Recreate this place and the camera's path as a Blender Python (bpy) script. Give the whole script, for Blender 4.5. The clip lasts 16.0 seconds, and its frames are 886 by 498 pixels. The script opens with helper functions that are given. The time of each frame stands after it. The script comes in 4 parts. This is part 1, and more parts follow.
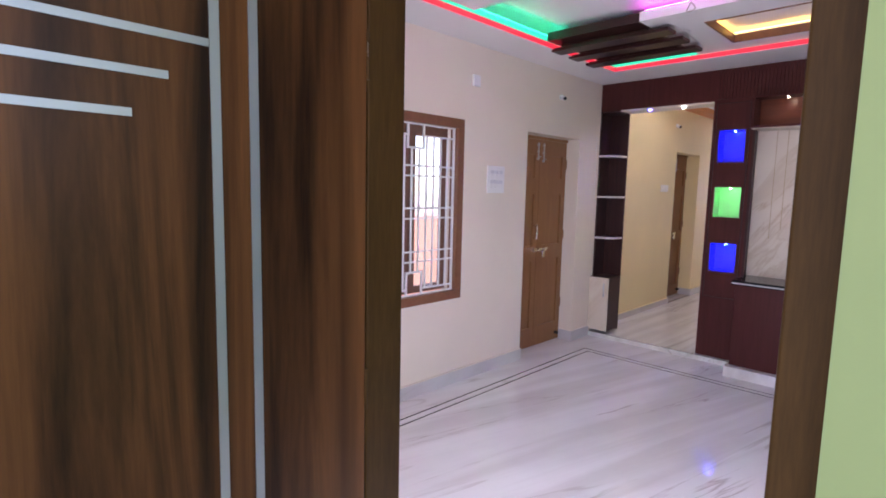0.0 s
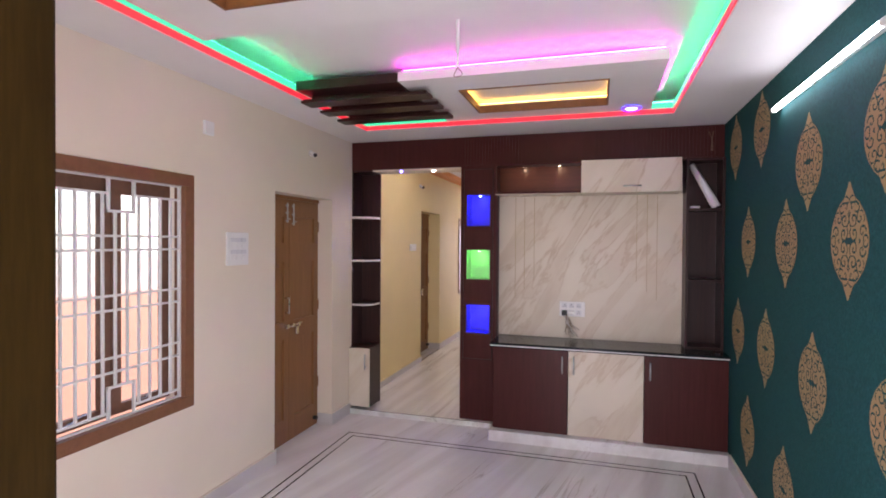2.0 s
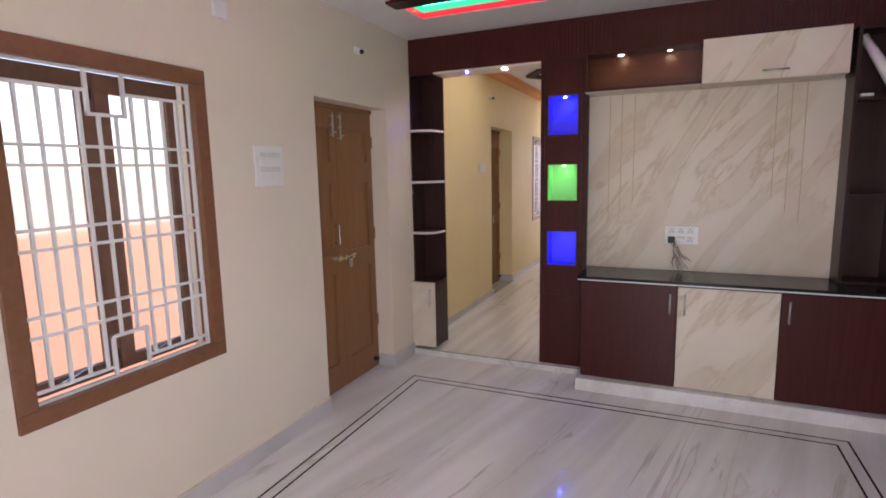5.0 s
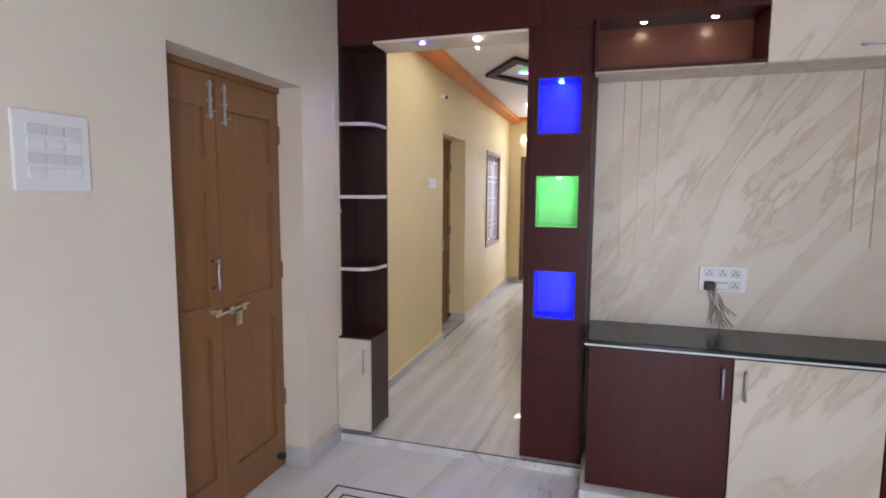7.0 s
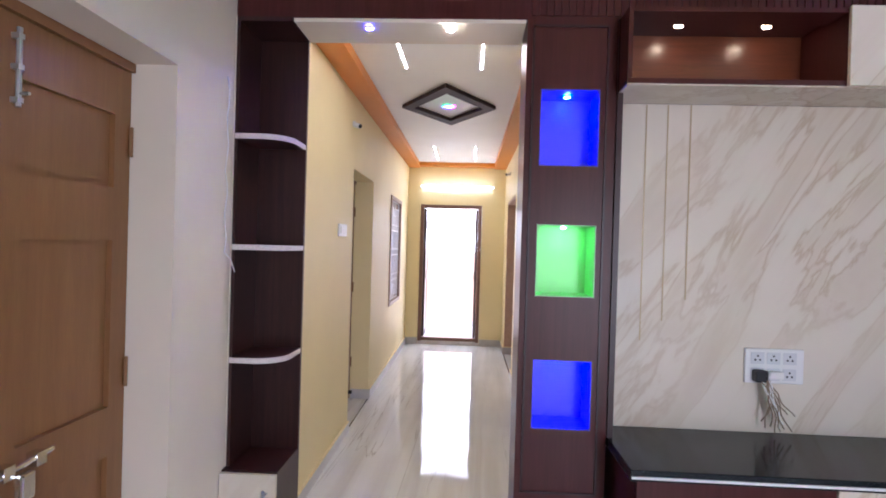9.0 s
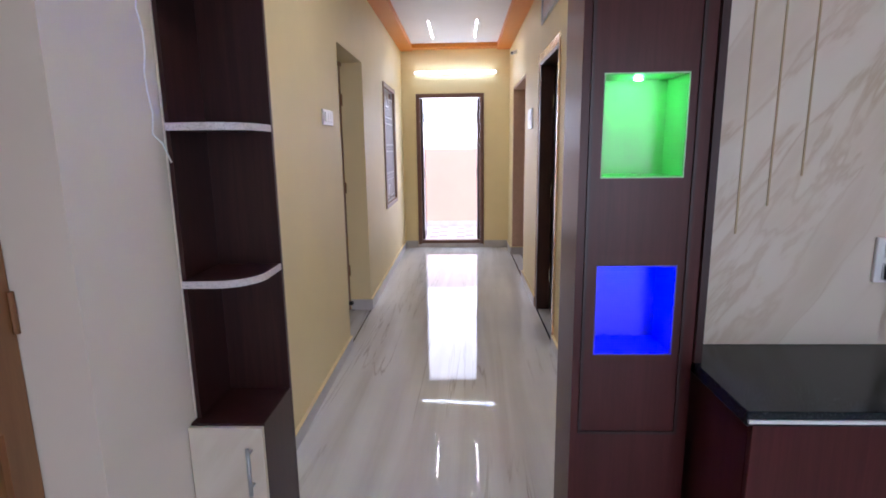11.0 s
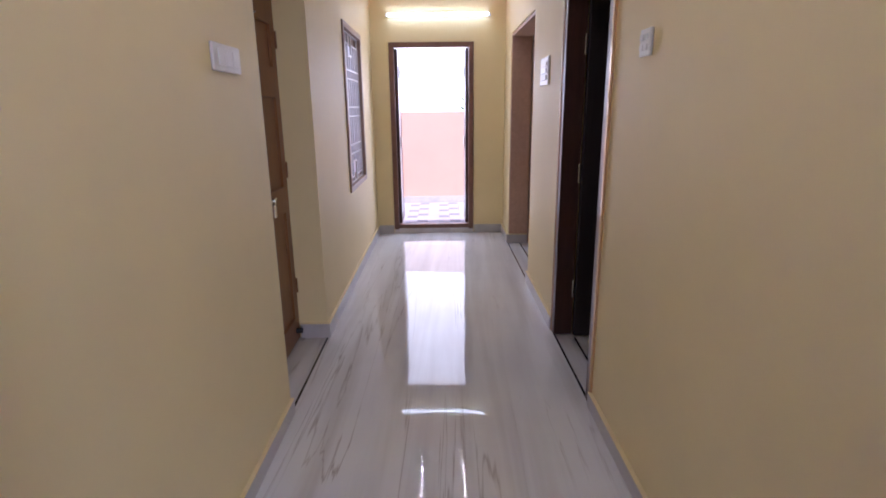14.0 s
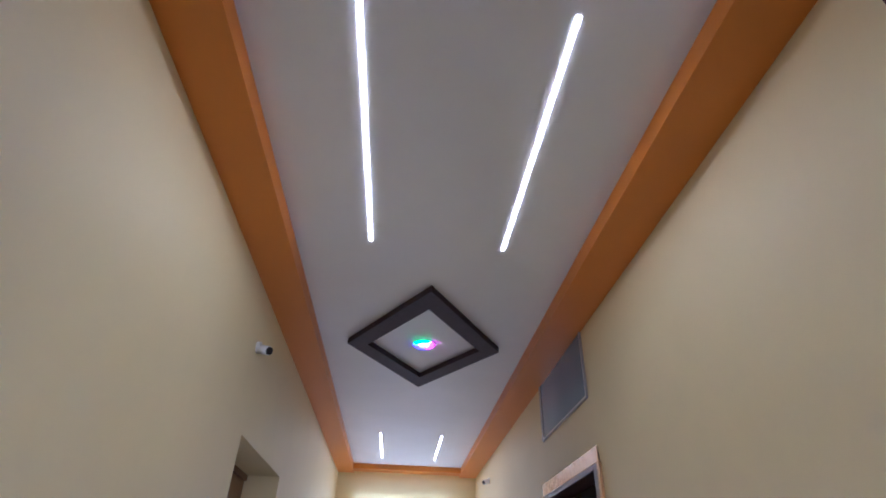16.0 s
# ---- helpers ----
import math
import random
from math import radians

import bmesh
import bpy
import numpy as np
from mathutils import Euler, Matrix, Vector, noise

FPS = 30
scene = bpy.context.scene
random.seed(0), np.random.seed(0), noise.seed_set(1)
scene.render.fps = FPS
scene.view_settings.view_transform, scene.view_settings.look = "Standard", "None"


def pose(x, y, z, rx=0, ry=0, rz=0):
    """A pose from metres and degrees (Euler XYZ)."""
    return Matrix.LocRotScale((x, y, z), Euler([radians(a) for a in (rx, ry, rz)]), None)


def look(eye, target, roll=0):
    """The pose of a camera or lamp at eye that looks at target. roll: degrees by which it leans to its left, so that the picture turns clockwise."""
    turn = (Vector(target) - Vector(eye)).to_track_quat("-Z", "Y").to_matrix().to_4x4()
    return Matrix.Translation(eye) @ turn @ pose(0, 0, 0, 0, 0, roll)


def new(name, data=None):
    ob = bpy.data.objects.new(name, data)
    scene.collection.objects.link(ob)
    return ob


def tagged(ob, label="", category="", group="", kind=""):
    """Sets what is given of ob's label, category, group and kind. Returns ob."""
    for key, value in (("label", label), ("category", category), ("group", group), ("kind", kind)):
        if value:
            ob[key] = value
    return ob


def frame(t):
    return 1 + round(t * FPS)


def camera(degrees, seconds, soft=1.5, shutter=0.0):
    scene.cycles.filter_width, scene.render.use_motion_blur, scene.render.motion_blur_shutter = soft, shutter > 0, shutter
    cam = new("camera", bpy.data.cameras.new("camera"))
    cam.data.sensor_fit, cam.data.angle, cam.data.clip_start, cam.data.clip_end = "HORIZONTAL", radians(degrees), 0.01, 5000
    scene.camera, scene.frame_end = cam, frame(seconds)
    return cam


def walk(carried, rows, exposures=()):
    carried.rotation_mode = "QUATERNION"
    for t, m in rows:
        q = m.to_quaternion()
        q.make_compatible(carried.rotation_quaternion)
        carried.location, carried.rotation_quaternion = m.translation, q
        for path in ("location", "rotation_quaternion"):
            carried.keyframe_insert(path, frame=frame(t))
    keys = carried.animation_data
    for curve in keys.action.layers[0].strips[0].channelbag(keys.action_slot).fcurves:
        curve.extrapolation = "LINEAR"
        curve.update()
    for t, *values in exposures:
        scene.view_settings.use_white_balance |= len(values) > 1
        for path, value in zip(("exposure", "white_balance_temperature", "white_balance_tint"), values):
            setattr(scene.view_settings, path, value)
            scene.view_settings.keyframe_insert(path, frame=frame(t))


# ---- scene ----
cam = camera(79.9, 16.0, 1.8)
PATH = [
    (0, (0.927, 0.782, 1.476), (2.351, 2.168, 1.25), 1.3),
    (0.5, (1.131, 0.962, 1.525), (2.756, 2.111, 1.331), 1.1),
    (1, (1.252, 1.12, 1.521), (3.097, 1.875, 1.356), 1.6),
    (1.5, (1.29, 1.22, 1.591), (3.194, 1.816, 1.441), 1.1),
    (2, (1.362, 1.217, 1.615), (3.279, 1.785, 1.589), 0.4),
    (2.5, (1.45, 1.183, 1.637), (3.36, 1.768, 1.73), 0.5),
    (3, (1.491, 1.158, 1.645), (3.388, 1.78, 1.775), 0.3),
    (3.5, (1.535, 1.16, 1.638), (3.411, 1.84, 1.775), -0.3),
    (4, (1.66, 1.203, 1.583), (3.498, 1.991, 1.639), -0.7),
    (4.5, (1.839, 1.333, 1.517), (3.648, 2.165, 1.324), -1.0),
    (4.7, (1.918, 1.395, 1.513), (3.718, 2.228, 1.254), -1.1),
    (6.8, (3.113, 1.945, 1.46), (4.992, 2.581, 1.206), -0.3),
    (7, (3.218, 2.03, 1.453), (5.121, 2.609, 1.244), 0.4),
    (7.5, (3.426, 2.295, 1.455), (5.394, 2.604, 1.282), 2.8),
    (8, (3.639, 2.442, 1.468), (5.633, 2.585, 1.39), 2.7),
    (8.2, (3.735, 2.486, 1.474), (5.731, 2.615, 1.453), 2.6),
    (10.3, (4.378, 2.721, 1.404), (6.374, 2.746, 1.288), -0.3),
    (10.5, (4.404, 2.7, 1.395), (6.389, 2.775, 1.162), -0.2),
    (11, (4.629, 2.741, 1.37), (6.591, 2.815, 0.989), -0.8),
    (11.5, (4.82, 2.8, 1.368), (6.774, 2.781, 0.941), -0.3),
    (12, (5.061, 2.74, 1.401), (7.013, 2.717, 0.966), -1.1),
    (12.5, (5.228, 2.751, 1.402), (7.182, 2.728, 0.975), -0.8),
    (13, (5.464, 2.854, 1.391), (7.417, 2.82, 0.961), 0.4),
    (13.5, (5.691, 2.856, 1.375), (7.636, 2.818, 0.911), 0.0),
    (14, (5.913, 2.815, 1.376), (7.846, 2.809, 0.862), -0.7),
    (14.5, (6.042, 2.871, 1.417), (8.002, 2.827, 1.023), -0.3),
    (15, (6.04, 2.908, 1.503), (8.024, 2.774, 1.715), -0.2),
    (15.5, (6.028, 2.933, 1.498), (7.914, 2.803, 2.151), 1.1),
    (16, (5.974, 2.918, 1.519), (7.637, 2.809, 2.626), 2.0),
]
# seconds, stops, kelvin, tint
LIGHT = [(0, 0.62, 6000, 34), (0.5, 0.68, 6000, 29), (1.5, 0.7, 6500, 29), (2.2, 0.5, 6800, 31), (3.5, 0.2, 7300, 35), (4.5, 0.34, 7000, 29), (7.0, 0.76, 6000, 19), (8.0, 1.05, 5900, 22.5),
         (10.5, 0.56, 5600, 23), (11.5, 0.44, 5680, 23), (12.5, 0.37, 5760, 29.5), (13.5, 0.4, 5680, 31), (14.5, 0.14, 5300, 28), (15.3, 0.04, 5050, 18), (16.0, 0.04, 4900, 24)]
walk(cam, [(t, look(eye, target, roll)) for t, eye, target, roll in PATH], [(t, 1.0 + s, k, g) for t, s, k, g in LIGHT])


# ---- world, sun, exposure ----
world = bpy.data.worlds.new("sky")
scene.world = world
world.use_nodes = True
sky = world.node_tree.nodes.new("ShaderNodeTexSky")
sky.sky_type, sky.sun_disc = "NISHITA", False
sky.sun_elevation, sky.sun_rotation = radians(63), radians(-138)
background = world.node_tree.nodes["Background"]
background.inputs["Strength"].default_value = 0.15
world.node_tree.links.new(sky.outputs[0], background.inputs["Color"])
sun = new("sun", bpy.data.lights.new("sun", "SUN"))
sun.data.energy, sun.data.angle, sun.data.color = 2.8, radians(0.6), (1.0, 0.95, 0.88)
sun.matrix_world = look((-4, -4.5, 12), (0, 0, 0))


def area(name, at, target, w, h, watts, color):
    lamp = new(name, bpy.data.lights.new(name, "AREA"))
    lamp.data.shape, lamp.data.size, lamp.data.size_y = "RECTANGLE", w, h
    lamp.data.energy, lamp.data.color = watts, color
    lamp.matrix_world = look(at, target)
    return lamp


DAY = (0.93, 0.97, 1.0)
area("daylight_entrance", (1.83, 1.29, 1.1), (4.3, 1.75, 0.6), 0.70, 1.85, 17, DAY)
area("daylight_back_door", (12.1, 2.90, 1.1), (8.0, 2.85, 0.9), 0.75, 1.85, 3.5, DAY)
for x, length, watts in ((7.157, 0.98, 0.55), (10.91, 0.89, 0.5)):
    for y in (3.083, 2.577):
        strip_lamp = area("strip_lamp", (x, y, 2.645), (x, y, 0.0), 0.011, length, watts, (1.0, 0.95, 0.88))
        strip_lamp.matrix_world = pose(x, y, 2.645, 0, 0, 90)


# ---- materials ----
def material(name, color, rough=0.5, metal=0.0, **more):
    m = bpy.data.materials.new(name)
    m.use_nodes = True
    b = m.node_tree.nodes["Principled BSDF"]
    b.inputs["Base Color"].default_value = (*color, 1)
    b.inputs["Roughness"].default_value = rough
    b.inputs["Metallic"].default_value = metal
    for k, v in more.items():
        b.inputs[k.replace("_", " ")].default_value = v
    return m


def node(m, kind, **values):
    n = m.node_tree.nodes.new(kind)
    for k, v in values.items():
        n.inputs[k].default_value = v
    return n


def link(m, a, b):
    m.node_tree.links.new(a, b)


def coords(m, scale=(1, 1, 1), turn=(0, 0, 0)):
    """World-size coordinates, scaled and turned."""
    geo = node(m, "ShaderNodeNewGeometry")
    mp = node(m, "ShaderNodeMapping")
    mp.inputs["Scale"].default_value = scale
    mp.inputs["Rotation"].default_value = [radians(a) for a in turn]
    link(m, geo.outputs["Position"], mp.inputs["Vector"])
    return mp.outputs[0]


def ramp(m, source, stops):
    r = node(m, "ShaderNodeValToRGB")
    e = r.color_ramp.elements
    while len(e) < len(stops):
        e.new(0.5)
    for k, (p, c) in enumerate(stops):
        e[k].position, e[k].color = p, (*c, 1)
    link(m, source, r.inputs[0])
    return r.outputs[0]


def bump(m, height, strength=0.2, distance=0.002):
    b = node(m, "ShaderNodeBump", Strength=strength, Distance=distance)
    link(m, height, b.inputs["Height"])
    link(m, b.outputs[0], m.node_tree.nodes["Principled BSDF"].inputs["Normal"])


def blend(m, fac, a, b, mode="MIX"):
    x = m.node_tree.nodes.new("ShaderNodeMix")
    x.data_type, x.blend_type = "RGBA", mode
    for value, slot in ((fac, 0), (a, 6), (b, 7)):
        if hasattr(value, "is_linked"):
            link(m, value, x.inputs[slot])
        else:
            x.inputs[slot].default_value = value if slot == 0 else (*value, 1)
    return x.outputs[2]


def paint(name, color, rough=0.55, stain=0.05):
    """Rolled wall paint: faint roller texture, faint large stains."""
    m = material(name, color, rough)
    big = node(m, "ShaderNodeTexNoise", Scale=1.3, Detail=5.0, Roughness=0.6)
    link(m, coords(m), big.inputs["Vector"])
    c = ramp(m, big.outputs[0], [(0.3, [v * (1 - stain) for v in color]), (0.7, [min(1, v * (1 + stain * 0.6)) for v in color])])
    link(m, c, m.node_tree.nodes["Principled BSDF"].inputs["Base Color"])
    fine = node(m, "ShaderNodeTexNoise", Scale=220.0, Detail=3.0)
    link(m, coords(m), fine.inputs["Vector"])
    bump(m, fine.outputs[0], 0.12, 0.001)
    return m


def wood(name, light, dark, rough=0.4, scale=(9, 9, 0.7), spread=(0.35, 0.65), grain=0.8, shine=0.5):
    """Grain that runs along the scaled-down axis."""
    m = material(name, light, rough, Specular_IOR_Level=shine)
    v = coords(m, scale)
    n = node(m, "ShaderNodeTexNoise", Scale=1.6, Detail=8.0, Roughness=0.65, Distortion=0.7)
    link(m, v, n.inputs["Vector"])
    f = node(m, "ShaderNodeTexNoise", Scale=14.0, Detail=4.0, Roughness=0.7)
    link(m, v, f.inputs["Vector"])
    a = ramp(m, n.outputs[0], [(spread[0], dark), (spread[1], light)])
    g = ramp(m, f.outputs[0], [(0.35, (0.72, 0.72, 0.72)), (0.65, (1.0, 1.0, 1.0))])
    link(m, blend(m, grain, a, g, "MULTIPLY"), m.node_tree.nodes["Principled BSDF"].inputs["Base Color"])
    bump(m, f.outputs[0], 0.08, 0.001)
    return m


def streaks(m, direction, along, across):
    """Coordinates turned so that x runs along the streaks, then squeezed across them."""
    turned = coords(m, (1, 1, 1), direction)
    mp = node(m, "ShaderNodeMapping")
    mp.inputs["Scale"].default_value = (along, across, across)
    link(m, turned, mp.inputs["Vector"])
    return mp.outputs[0]


def marble(name, base, vein, rough, direction, along, across, amount=0.5, lines=0.5, fine=0.8, wave=0.6, half=0.015, warp=0.5):
    """Polished stone: soft parallel bands, thin broken veins along them, and faint clouds."""
    m = material(name, base, rough)
    v = streaks(m, direction, along, across)
    band = node(m, "ShaderNodeTexNoise", Scale=1.0, Detail=6.0, Roughness=0.55, Distortion=warp)
    link(m, v, band.inputs["Vector"])
    soft = ramp(m, band.outputs[0], [(0.36, [p * (1 - amount) + q * amount for p, q in zip(base, vein)]), (0.58, base)])
    thin = node(m, "ShaderNodeTexNoise", Scale=fine, Detail=5.0, Roughness=0.55, Distortion=wave)
    link(m, v, thin.inputs["Vector"])
    line = ramp(m, thin.outputs[0], [(0.5 - half, (0, 0, 0)), (0.5, (1, 1, 1)), (0.5 + half, (0, 0, 0))])
    mask = node(m, "ShaderNodeTexNoise", Scale=1.1, Detail=3.0)
    link(m, coords(m), mask.inputs["Vector"])
    where = ramp(m, mask.outputs[0], [(0.42, (0, 0, 0)), (0.62, (lines, lines, lines))])
    fac = blend(m, 1.0, line, where, "MULTIPLY")
    one = blend(m, fac, soft, vein)
    cloud = node(m, "ShaderNodeTexNoise", Scale=3.0, Detail=5.0)
    link(m, coords(m), cloud.inputs["Vector"])
    tone = ramp(m, cloud.outputs[0], [(0.3, (0.93, 0.93, 0.94)), (0.7, (1.0, 1.0, 1.0))])
    link(m, blend(m, 1.0, one, tone, "MULTIPLY"), m.node_tree.nodes["Principled BSDF"].inputs["Base Color"])
    return m


def glow(name, color, strength, base=(0.8, 0.8, 0.8)):
    m = material(name, base, 0.4)
    b = m.node_tree.nodes["Principled BSDF"]
    b.inputs["Emission Color"].default_value = (*color, 1)
    b.inputs["Emission Strength"].default_value = strength
    return m


CREAM = paint("cream_paint", (0.77, 0.688, 0.57))
YELLOW = paint("yellow_cream_paint", (0.83, 0.705, 0.39))
CEILING_COOL = paint("ceiling_cool_white", (0.92, 0.92, 0.94))
WHITE = paint("ceiling_white", (0.78, 0.77, 0.76))
GREEN_OUT = paint("pale_green_paint", (0.37, 0.475, 0.165))
TEAL = paint("teal_wallpaper", (0.007, 0.080, 0.083), 0.8, 0.25)
TEAL.node_tree.nodes["Principled BSDF"].inputs["Specular IOR Level"].default_value = 0.2
weave = node(TEAL, "ShaderNodeTexVoronoi", Scale=260.0)
link(TEAL, coords(TEAL), weave.inputs["Vector"])
bump(TEAL, weave.outputs["Distance"], 0.6, 0.002)
thread = node(TEAL, "ShaderNodeTexNoise", Scale=150.0, Detail=3.0, Roughness=0.7)
link(TEAL, coords(TEAL, (1, 1, 0.6)), thread.inputs["Vector"])
mottle = ramp(TEAL, thread.outputs[0], [(0.35, (0.004, 0.048, 0.051)), (0.65, (0.009, 0.090, 0.094))])
link(TEAL, mottle, TEAL.node_tree.nodes["Principled BSDF"].inputs["Base Color"])
GOLD = material("gold_print", (0.36, 0.25, 0.12), 0.5, 0.2)
PALE_BRASS = material("pale_brass", (0.46, 0.35, 0.20), 0.4, 0.3)
PINK = paint("pink_paint", (0.78, 0.46, 0.345))
ORANGE = paint("orange_paint", (0.70, 0.23, 0.014), 0.4)
SKIRT = marble("skirting_stone", (0.58, 0.565, 0.56), (0.42, 0.40, 0.39), 0.38, (0, 0, 20), 0.6, 4.0)
def polished(m):
    """Gives stone the gentle unevenness and shine of a hand-polished floor."""
    swell = node(m, "ShaderNodeTexNoise", Scale=1.7, Detail=1.0)
    link(m, coords(m), swell.inputs["Vector"])
    bump(m, swell.outputs[0], 0.25, 0.012)
    m.node_tree.nodes["Principled BSDF"].inputs["Specular IOR Level"].default_value = 0.24
    return m


FLOOR = polished(marble("floor_marble", (0.77, 0.755, 0.745), (0.40, 0.35, 0.315), 0.06, (0, 0, 14), 0.34, 4.6, 0.32, 0.75, 0.8, 0.9, 0.012))
FLOOR_LONG = polished(marble("floor_marble_long", (0.735, 0.745, 0.715), (0.34, 0.31, 0.27), 0.035, (0, 0, 2), 0.30, 5.6, 0.34, 0.8, 0.8, 0.8, 0.010))
INLAY = material("black_inlay", (0.02, 0.02, 0.022), 0.15)
LAMINATE = wood("wine_laminate", (0.082, 0.020, 0.018), (0.062, 0.015, 0.013), 0.34, (30, 30, 1.2), grain=0.5, shine=0.22)
LAMINATE_DARK = wood("wenge_laminate", (0.046, 0.015, 0.013), (0.026, 0.009, 0.008), 0.36, (30, 30, 1.2), shine=0.35)
STONE = marble("cream_marble_laminate", (0.715, 0.64, 0.525), (0.47, 0.335, 0.20), 0.42, (56, 0, 90), 1.25, 6.4, 0.32, 0.6, 1.0, 0.5, 0.03, 0.5)
GRANITE = material("black_granite", (0.010, 0.012, 0.014), 0.14, Specular_IOR_Level=0.3)
BROWN = wood("brown_door_paint", (0.28, 0.130, 0.049), (0.235, 0.107, 0.040), 0.4, (14, 14, 1), grain=0.3)
BROWN_RED = wood("reddish_brown_paint", (0.24, 0.105, 0.052), (0.20, 0.086, 0.042), 0.45, (14, 14, 14), grain=0.3)
BROWN_DARK = wood("dark_brown_paint", (0.085, 0.036, 0.024), (0.055, 0.023, 0.016), 0.35, (14, 14, 1))
WALNUT = wood("walnut_veneer", (0.215, 0.088, 0.026), (0.018, 0.0072, 0.0035), 0.34, (4, 4, 0.24), (0.36, 0.66), 0.35, 0.25)
STEEL = material("brushed_steel", (0.56, 0.60, 0.61), 0.42, 0.9)
CHROME = material("chrome", (0.75, 0.75, 0.74), 0.18, 1.0)
PLASTIC = material("white_plastic", (0.78, 0.78, 0.77), 0.35)
GREY_PLASTIC = material("grey_plastic", (0.45, 0.45, 0.46), 0.4)
PALE_PLASTIC = material("pale_plastic", (0.64, 0.65, 0.67), 0.3)
WHITE_IRON = material("white_enamel", (0.75, 0.75, 0.74), 0.35)
SHELF_EDGE = material("white_shelf_edge", (0.62, 0.58, 0.57), 0.4)
speck = node(SHELF_EDGE, "ShaderNodeTexNoise", Scale=330.0, Detail=2.0)
link(SHELF_EDGE, coords(SHELF_EDGE), speck.inputs["Vector"])
link(SHELF_EDGE, ramp(SHELF_EDGE, speck.outputs[0], [(0.34, (0.34, 0.29, 0.28)), (0.47, (0.66, 0.61, 0.60))]), SHELF_EDGE.node_tree.nodes["Principled BSDF"].inputs["Base Color"])
fleck = node(GRANITE, "ShaderNodeTexNoise", Scale=240.0, Detail=2.0)
link(GRANITE, coords(GRANITE), fleck.inputs["Vector"])
link(GRANITE, ramp(GRANITE, fleck.outputs[0], [(0.55, (0.010, 0.013, 0.015)), (0.72, (0.06, 0.07, 0.07))]), GRANITE.node_tree.nodes["Principled BSDF"].inputs["Base Color"])
BLACK = material("black_rubber", (0.015, 0.015, 0.016), 0.5)
CABLE = material("cable_sheath", (0.25, 0.19, 0.13), 0.5)
GLASS = material("window_glass", (0.98, 1.0, 0.99), 0.22, Transmission_Weight=1.0, IOR=1.12)
FROSTED = material("frosted_glass", (0.80, 0.82, 0.88), 0.25)
haze = node(FROSTED, "ShaderNodeBsdfTranslucent", Color=(0.93, 0.94, 1.0, 1))
both = node(FROSTED, "ShaderNodeMixShader", Fac=0.88)
link(FROSTED, FROSTED.node_tree.nodes["Principled BSDF"].outputs[0], both.inputs[1])
link(FROSTED, haze.outputs[0], both.inputs[2])
link(FROSTED, both.outputs[0], FROSTED.node_tree.nodes["Material Output"].inputs["Surface"])
DARK_GLASS = material("blue_grey_glass", (0.10, 0.145, 0.20), 0.2)
# The lamps' blue and green light is tinted into the niche linings' base colour.
NICHE_BLUE = material("niche_blue_light_tint", (0.09, 0.08, 0.55), 0.4)
NICHE_GREEN = material("niche_green_light_tint", (0.42, 0.74, 0.42), 0.4)
PATIO = paint("patio_tile", (0.42, 0.41, 0.42), 0.5, 0.12)
GROUND = paint("bare_ground", (0.30, 0.26, 0.21), 0.9, 0.3)
LEAF = material("shrub_leaf", (0.20, 0.31, 0.12), 0.5)
SASH = wood("sash_brown_paint", (0.21, 0.105, 0.066), (0.16, 0.080, 0.050), 0.45, (14, 14, 14), grain=0.3)
WINDOW_WOOD = wood("greyish_brown_paint", (0.38, 0.26, 0.18), (0.31, 0.21, 0.145), 0.45, (14, 14, 14), grain=0.3)
# Brown frame paint, lightened to carry the daylight from the back door.
LIT_WOOD = wood("daylit_brown_paint", (0.62, 0.40, 0.27), (0.54, 0.345, 0.23), 0.45, (14, 14, 14), grain=0.3)
# Side door leaf, a darker brown than its frame.
BLACK_BROWN = wood("black_brown_wood", (0.030, 0.021, 0.021), (0.020, 0.014, 0.015), 0.4, (14, 14, 1))
TUBE = glow("tube_glow", (0.86, 0.97, 1.0), 6.5)
TUBE_COLD = glow("cold_tube_glow", (0.84, 0.96, 1.0), 8.0)
WARM_STRIP = glow("strip_glow", (1.0, 0.95, 0.88), 11)
SPOT = glow("spot_glow", (1.0, 0.80, 0.5), 25)
LED_RED = glow("led_red", (1.0, 0.03, 0.06), 0.35, (0.30, 0.03, 0.02))
LED_GREEN = glow("led_green", (0.0, 1.0, 0.42), 6.0, (0.1, 0.5, 0.3))
# Emission that stands in for green cove light falling on the border's face.
COVE_FACE_GLOW = glow("cove_face_green_glow", (0.0, 1.0, 0.45), 0.42, (0.0, 0.04, 0.02))
LED_PINK = glow("led_magenta", (1.0, 0.03, 0.80), 11)
LED_YELLOW = glow("led_yellow", (1.0, 0.52, 0.07), 3.0)
LED_BLUE = glow("led_blue", (0.024, 0.06, 1.0), 300)
LED_LIME = glow("led_lime", (0.13, 1.0, 0.20), 62)


# ---- building helpers ----
def box(bm, x0, x1, y0, y1, z0, z1, bevel=0.0):
    vs = [bm.verts.new((x, y, z)) for x in sorted((x0, x1)) for y in sorted((y0, y1)) for z in sorted((z0, z1))]
    fs = [bm.faces.new([vs[k] for k in f]) for f in ((0, 1, 3, 2), (4, 6, 7, 5), (0, 4, 5, 1), (2, 3, 7, 6), (0, 2, 6, 4), (1, 5, 7, 3))]
    if bevel:
        bmesh.ops.bevel(bm, geom=list({e for f in fs for e in f.edges}), offset=bevel, segments=2, profile=0.5, affect="EDGES")
    return bm


def block(x0, x1, y0, y1, z0, z1, bevel=0.0):
    return box(bmesh.new(), x0, x1, y0, y1, z0, z1, bevel)


